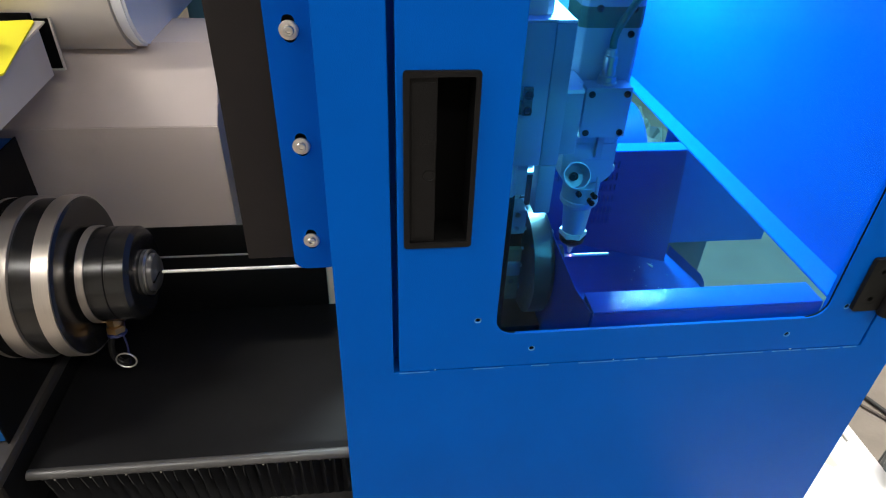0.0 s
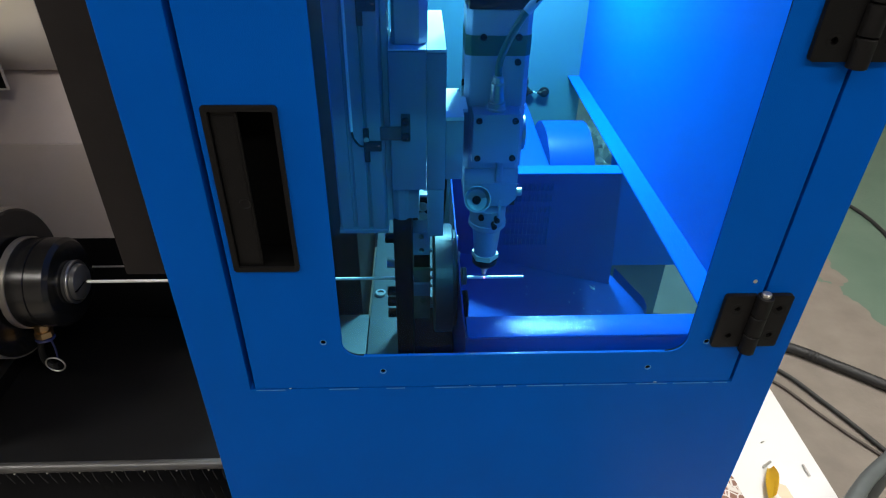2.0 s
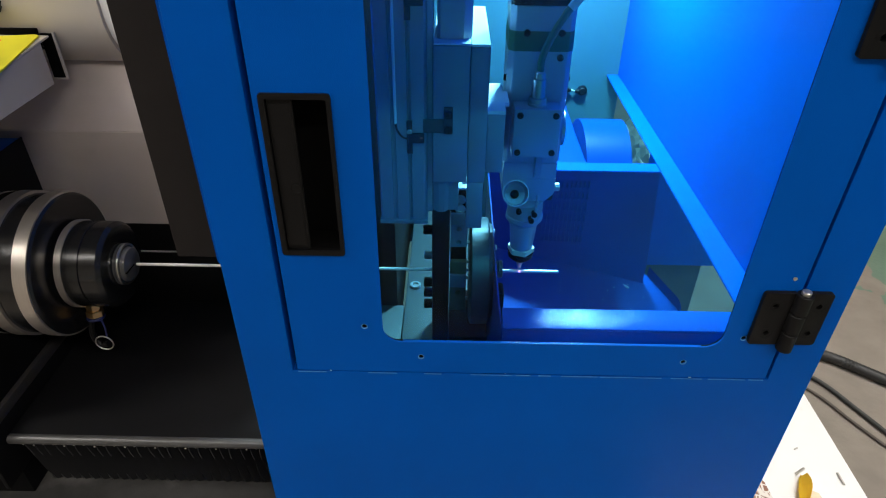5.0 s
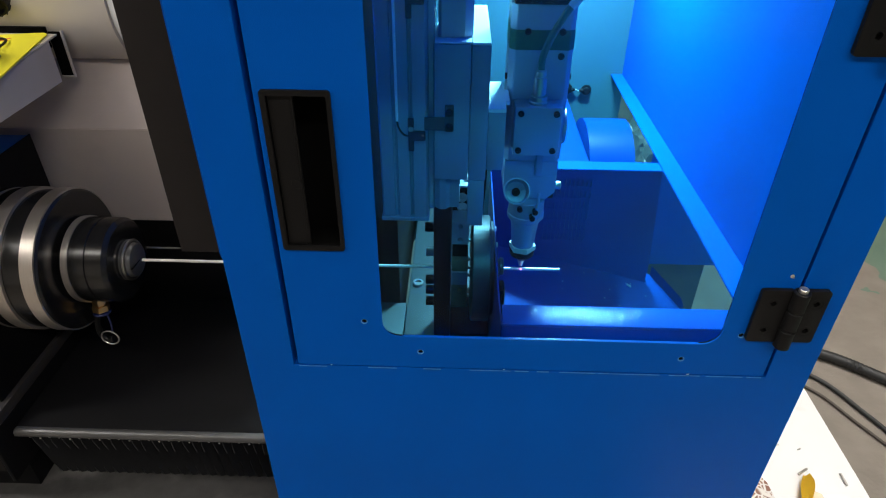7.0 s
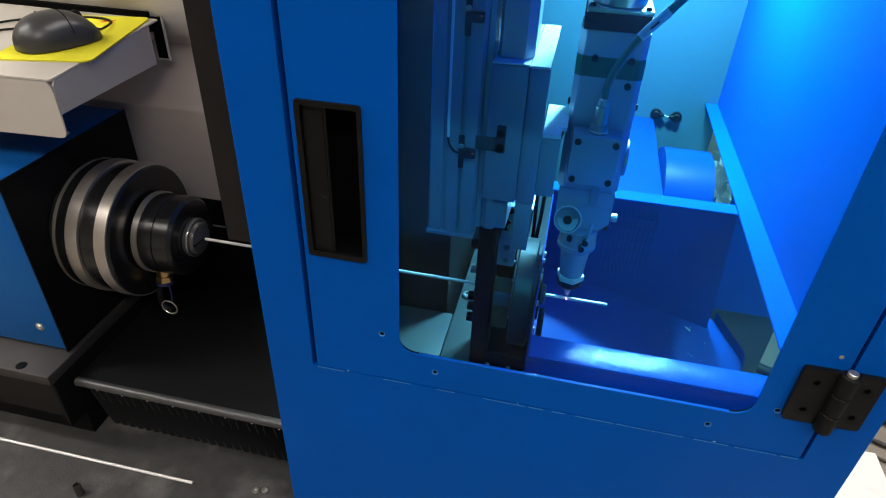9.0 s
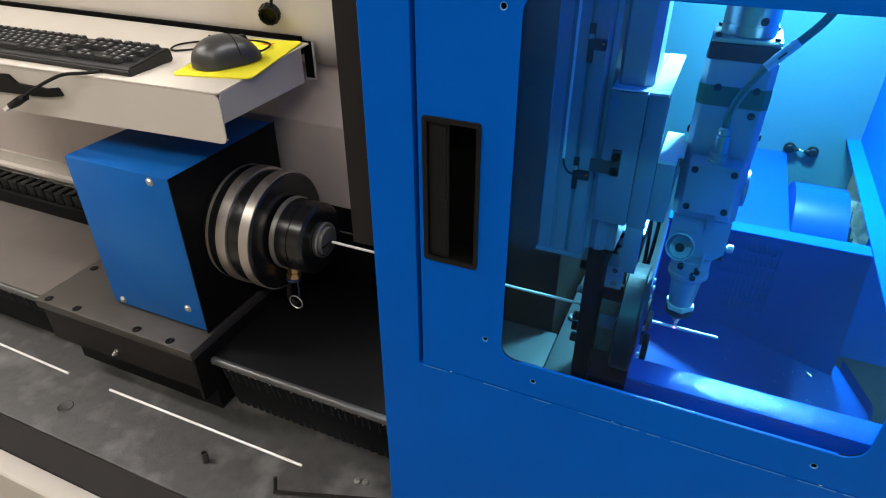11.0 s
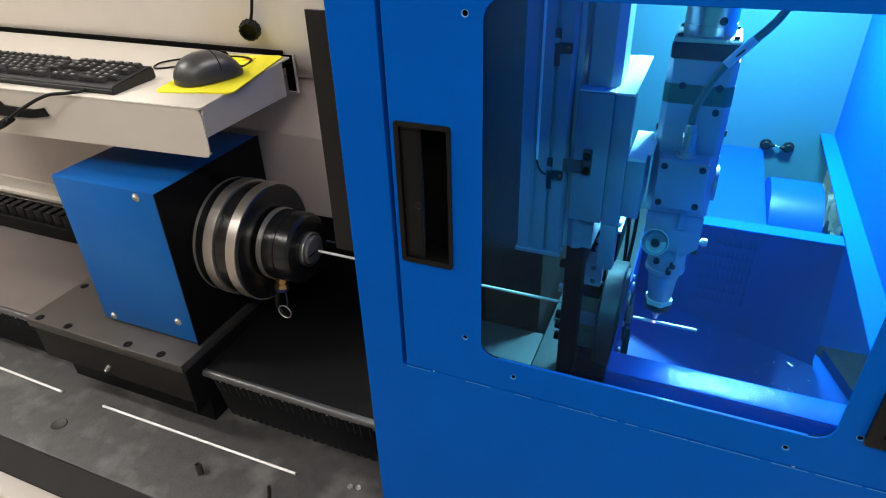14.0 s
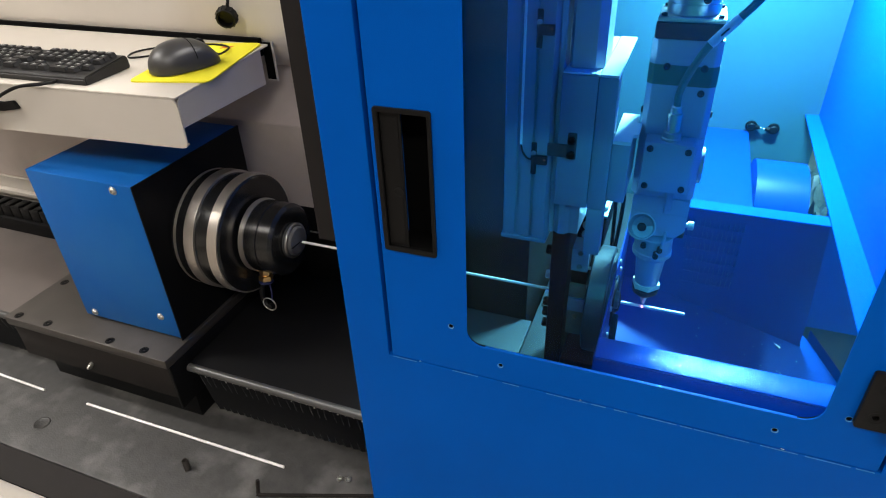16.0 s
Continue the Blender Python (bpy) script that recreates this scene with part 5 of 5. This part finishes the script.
def keyboard():
    t = thing("computer_keyboard", (-0.86, 0.25, TZ), "black wired computer keyboard on the tray", "keyboard")
    deep = 0.62
    m = pose(-0.821, 0.231, TZ + 0.0006, 1.5, 0, 1.7)
    prof = [(-0.080, 0.0), (-0.080, 0.010), (-0.074, 0.014), (0.070, 0.022), (0.076, 0.018), (0.078, 0.0)]
    prof = [(y * deep, z) for y, z in prof]
    part("case", turned(prism(bm_new(), prof, "x", -0.222, 0.222, 0.002), m), KEYCAP, t)
    part("status_strip", turned(box(bm_new(), 0.140, 0.205, 0.062 * deep, 0.068 * deep, 0.0205, 0.0222, 0.0005, 1), m), PLASTIC, t)

    def key_mesh(w):
        bm = bm_new()
        a, b = w / 2 - 0.0008, w / 2 - 0.0032
        lo = [bm.verts.new((x, y, 0)) for x, y in ((-a, -0.0090 * deep), (a, -0.0090 * deep), (a, 0.0090 * deep), (-a, 0.0090 * deep))]
        hi = [bm.verts.new((x, y, z)) for x, y, z in ((-b, -0.0066 * deep, 0.0062), (b, -0.0066 * deep, 0.0062), (b, 0.0074 * deep, 0.0072), (-b, 0.0074 * deep, 0.0072))]
        bm.faces.new(hi)
        for i in range(4):
            bm.faces.new((lo[i], lo[(i + 1) % 4], hi[(i + 1) % 4], hi[i]))
        lb = [bm.verts.new((x, y, 0.0071)) for x, y in ((-0.0040, 0.0004), (0.0010, 0.0004), (0.0010, 0.0040), (-0.0040, 0.0040))]
        f = bm.faces.new(lb)
        f.material_index = 1
        me = mesh_of("key", bm, KEYCAP)
        me.materials.append(LEGEND)
        return me

    meshes = {w: key_mesh(0.019 * w) for w in (1, 1.5, 2, 6)}
    rows = [(0.050, [(i, 1) for i in range(14)] + [(15.3 + i, 1) for i in range(3)] + [(18.6 + i, 1) for i in range(4)]),
            (0.026, [(i, 1) for i in range(13)] + [(13.5, 2)] + [(15.3 + i, 1) for i in range(3)] + [(18.6 + i, 1) for i in range(4)]),
            (0.007, [(0.25, 1.5)] + [(1.5 + i, 1) for i in range(12)] + [(13.75, 1.5)] + [(15.3 + i, 1) for i in range(3)] + [(18.6 + i, 1) for i in range(4)]),
            (-0.012, [(0.5, 2)] + [(1.75 + i, 1) for i in range(11)] + [(13.5, 2)] + [(18.6 + i, 1) for i in range(3)]),
            (-0.031, [(0.5, 2)] + [(2.0 + i, 1) for i in range(10)] + [(12.8, 2)] + [(16.3, 1)] + [(18.6 + i, 1) for i in range(4)]),
            (-0.050, [(0.25, 1.5), (1.75, 1.5), (6.0, 6), (10.2, 1.5), (11.7, 1.5), (13.5, 1.5)] + [(15.3 + i, 1) for i in range(3)] + [(19.1, 2), (20.6, 1)])]
    for y, keys in rows:
        for u, w in keys:
            z = 0.0145 + (y + 0.074) * 0.0555
            at = m @ Vector((-0.208 + u * 0.0190, y * deep, z))
            shared("key", meshes[w], t, at, m.to_euler())


keyboard()

usb = thing("usb_cable", (-0.7, 0.17, TZ), "loose black cable with a bare metal plug over the tray edge", "cable")
part("cable", sweep(bm_new(), [(-0.690, 0.215, TZ + 0.004), (-0.660, 0.185, TZ + 0.004), (-0.665, 0.162, TZ + 0.006), (-0.70, 0.145, TZ + 0.003), (-0.76, 0.137, 1.236), (-0.80, 0.135, 1.214)], 0.0028, 10, 8), PLASTIC, usb)
d = (Vector((-0.874, 0.138, 1.178)) - Vector((-0.80, 0.135, 1.214))).normalized()
mm = Matrix.Translation((-0.80, 0.135, 1.214)) @ d.to_track_quat("X", "Z").to_matrix().to_4x4()
part("plug_grip", turned(box(bm_new(), -0.004, 0.042, -0.009, 0.009, -0.0052, 0.0052, 0.0022), mm), PLASTIC, usb)
part("plug_shell", turned(box(bm_new(), 0.0425, 0.064, -0.0065, 0.0065, -0.0030, 0.0030, 0.0004, 1), mm), BARE, usb, "bare metal plug")

# ---------------------------------------------------------------- beside the cabinet
bench = thing("low_table", (0.85, 0.2, 0), "low white table with scraps on it", "table")
part("tabletop", box(bm_new(), 0.60, 1.048, -0.35, 0.649, 0.360, 0.385, 0.002), WHITE_BOARD, bench)
for x, y in ((0.64, -0.30), (1.00, -0.30), (0.64, 0.60), (1.00, 0.60)):
    part("leg", box(bm_new(), x - 0.02, x + 0.02, y - 0.02, y + 0.02, 0.0, 0.3595, 0.002), GREY_PIPE, bench)


def offcut(a, b, r=0.0026):
    t = thing("tube_piece", a, "tiny bright steel tube offcut on the white table", "offcut", "offcuts on the table")
    part("piece", rod(bm_new(), a, b, r, 10), ZINC, t)


offcut((0.921, 0.353, 0.3882), (0.945, 0.368, 0.3882), 0.0028)
offcut((1.012, 0.358, 0.3882), (1.012, 0.329, 0.3882), 0.0028)
offcut((0.948, 0.419, 0.3870), (0.956, 0.423, 0.3870), 0.0016)
offcut((0.905, 0.430, 0.3870), (0.912, 0.432, 0.3870), 0.0016)
t = thing("tape_scrap", (0.93, 0.31, 0.385), "curled scrap of yellow tape and paper on the table", "scrap")
bm = bm_new()
rows = []
for i in range(9):
    s = i / 8
    c = Vector((0.936 - 0.034 * s, 0.352 - 0.075 * s, 0.3858 + 0.012 * math.sin(2.6 * s)))
    w = 0.004 + 0.013 * math.sin(math.pi * min(1, s * 0.75 + 0.1))
    rows.append([bm.verts.new(c + Vector((w * k, 0.3 * w * k, 0.006 * k * k))) for k in (-1, -0.4, 0.3, 1)])
for a, b in zip(rows, rows[1:]):
    for k in range(3):
        bm.faces.new((a[k], a[k + 1], b[k + 1], b[k])).smooth = True
bmesh.ops.solidify(bm, geom=list(bm.faces), thickness=0.0008)
part("tape", bm, TAPE, t)
part("paper_backing", turned(prism(bm_new(), [(-0.012, -0.03), (0.014, -0.026), (0.016, 0.008), (0.002, 0.02), (-0.010, 0.006)], "z", 0, 0.0012), pose(0.934, 0.296, 0.3856, 4, -6, 10)), PAPER, t)
t = thing("paper_scrap", (0.83, 0.30, 0.385), "brown printed paper scrap with pale veins on the table", "scrap")
part("scrap", turned(prism(bm_new(), [(-0.05, -0.06), (0.025, -0.05), (0.020, 0.040), (-0.008, 0.092), (-0.05, 0.07)], "z", 0, 0.0012), pose(0.826, 0.292, 0.3856, 0, 0, 0)), PRINTED, t)

stool = thing("grey_pipe_frame", (1.15, 0.36, 0), "bent grey painted pipe frame standing on the floor", "pipe frame")
part("bar", sweep(bm_new(), [(1.02, 0.225, 0.43), (1.10, 0.290, 0.43), (1.185, 0.343, 0.43), (1.26, 0.393, 0.43), (1.302, 0.430, 0.435), (1.315, 0.460, 0.47), (1.325, 0.485, 0.56), (1.34, 0.515, 0.72)], 0.0150, 18, 8), GREY_PIPE, stool)
part("leg", rod(bm_new(), (1.295, 0.425, 0.0), (1.295, 0.425, 0.428), 0.0165, 18), GREY_PIPE, stool)
part("rear_leg", rod(bm_new(), (1.065, 0.262, 0.0), (1.065, 0.262, 0.428), 0.0165, 18), GREY_PIPE, stool)


def floor_cable(name, pts, r, label, mat, ribs=0.0, smooth=10):
    solid(name, sweep(bm_new(), pts, r, 12, smooth, ribs), mat, label, "cable", "cables on the floor")


floor_cable("corrugated_conduit", [(0.75, 1.40, 0.021), (1.20, 1.22, 0.021), (1.46, 1.12, 0.021), (1.60, 1.02, 0.021), (1.76, 0.885, 0.021), (1.95, 0.72, 0.021), (2.3, 0.45, 0.021), (2.9, 0.1, 0.021)], 0.018, "thick black corrugated conduit lying on the floor", CONDUIT, 0.05, 26)
floor_cable("floor_cable", [(0.8, 1.30, 0.010), (1.22, 1.10, 0.010), (1.39, 1.018, 0.010), (1.48, 0.86, 0.010), (1.552, 0.695, 0.010), (1.60, 0.55, 0.010), (1.72, 0.30, 0.010), (1.9, 0.0, 0.010)], 0.0072, "thin black cable lying on the floor", CONDUIT)
floor_cable("floor_cable", [(0.8, 1.16, 0.007), (1.24, 1.02, 0.007), (1.36, 0.96, 0.007), (1.44, 0.82, 0.007), (1.50, 0.72, 0.007), (1.62, 0.56, 0.007), (1.8, 0.4, 0.007)], 0.0048, "thin dusty cable lying on the floor", DUSTY)
floor_cable("floor_cable", [(2.10, 2.6, 0.009), (2.20, 2.30, 0.009), (2.305, 2.095, 0.009), (2.32, 1.88, 0.009), (2.27, 1.63, 0.009), (2.30, 1.3, 0.009)], 0.0085, "thin black cable curving over green paint", CONDUIT)
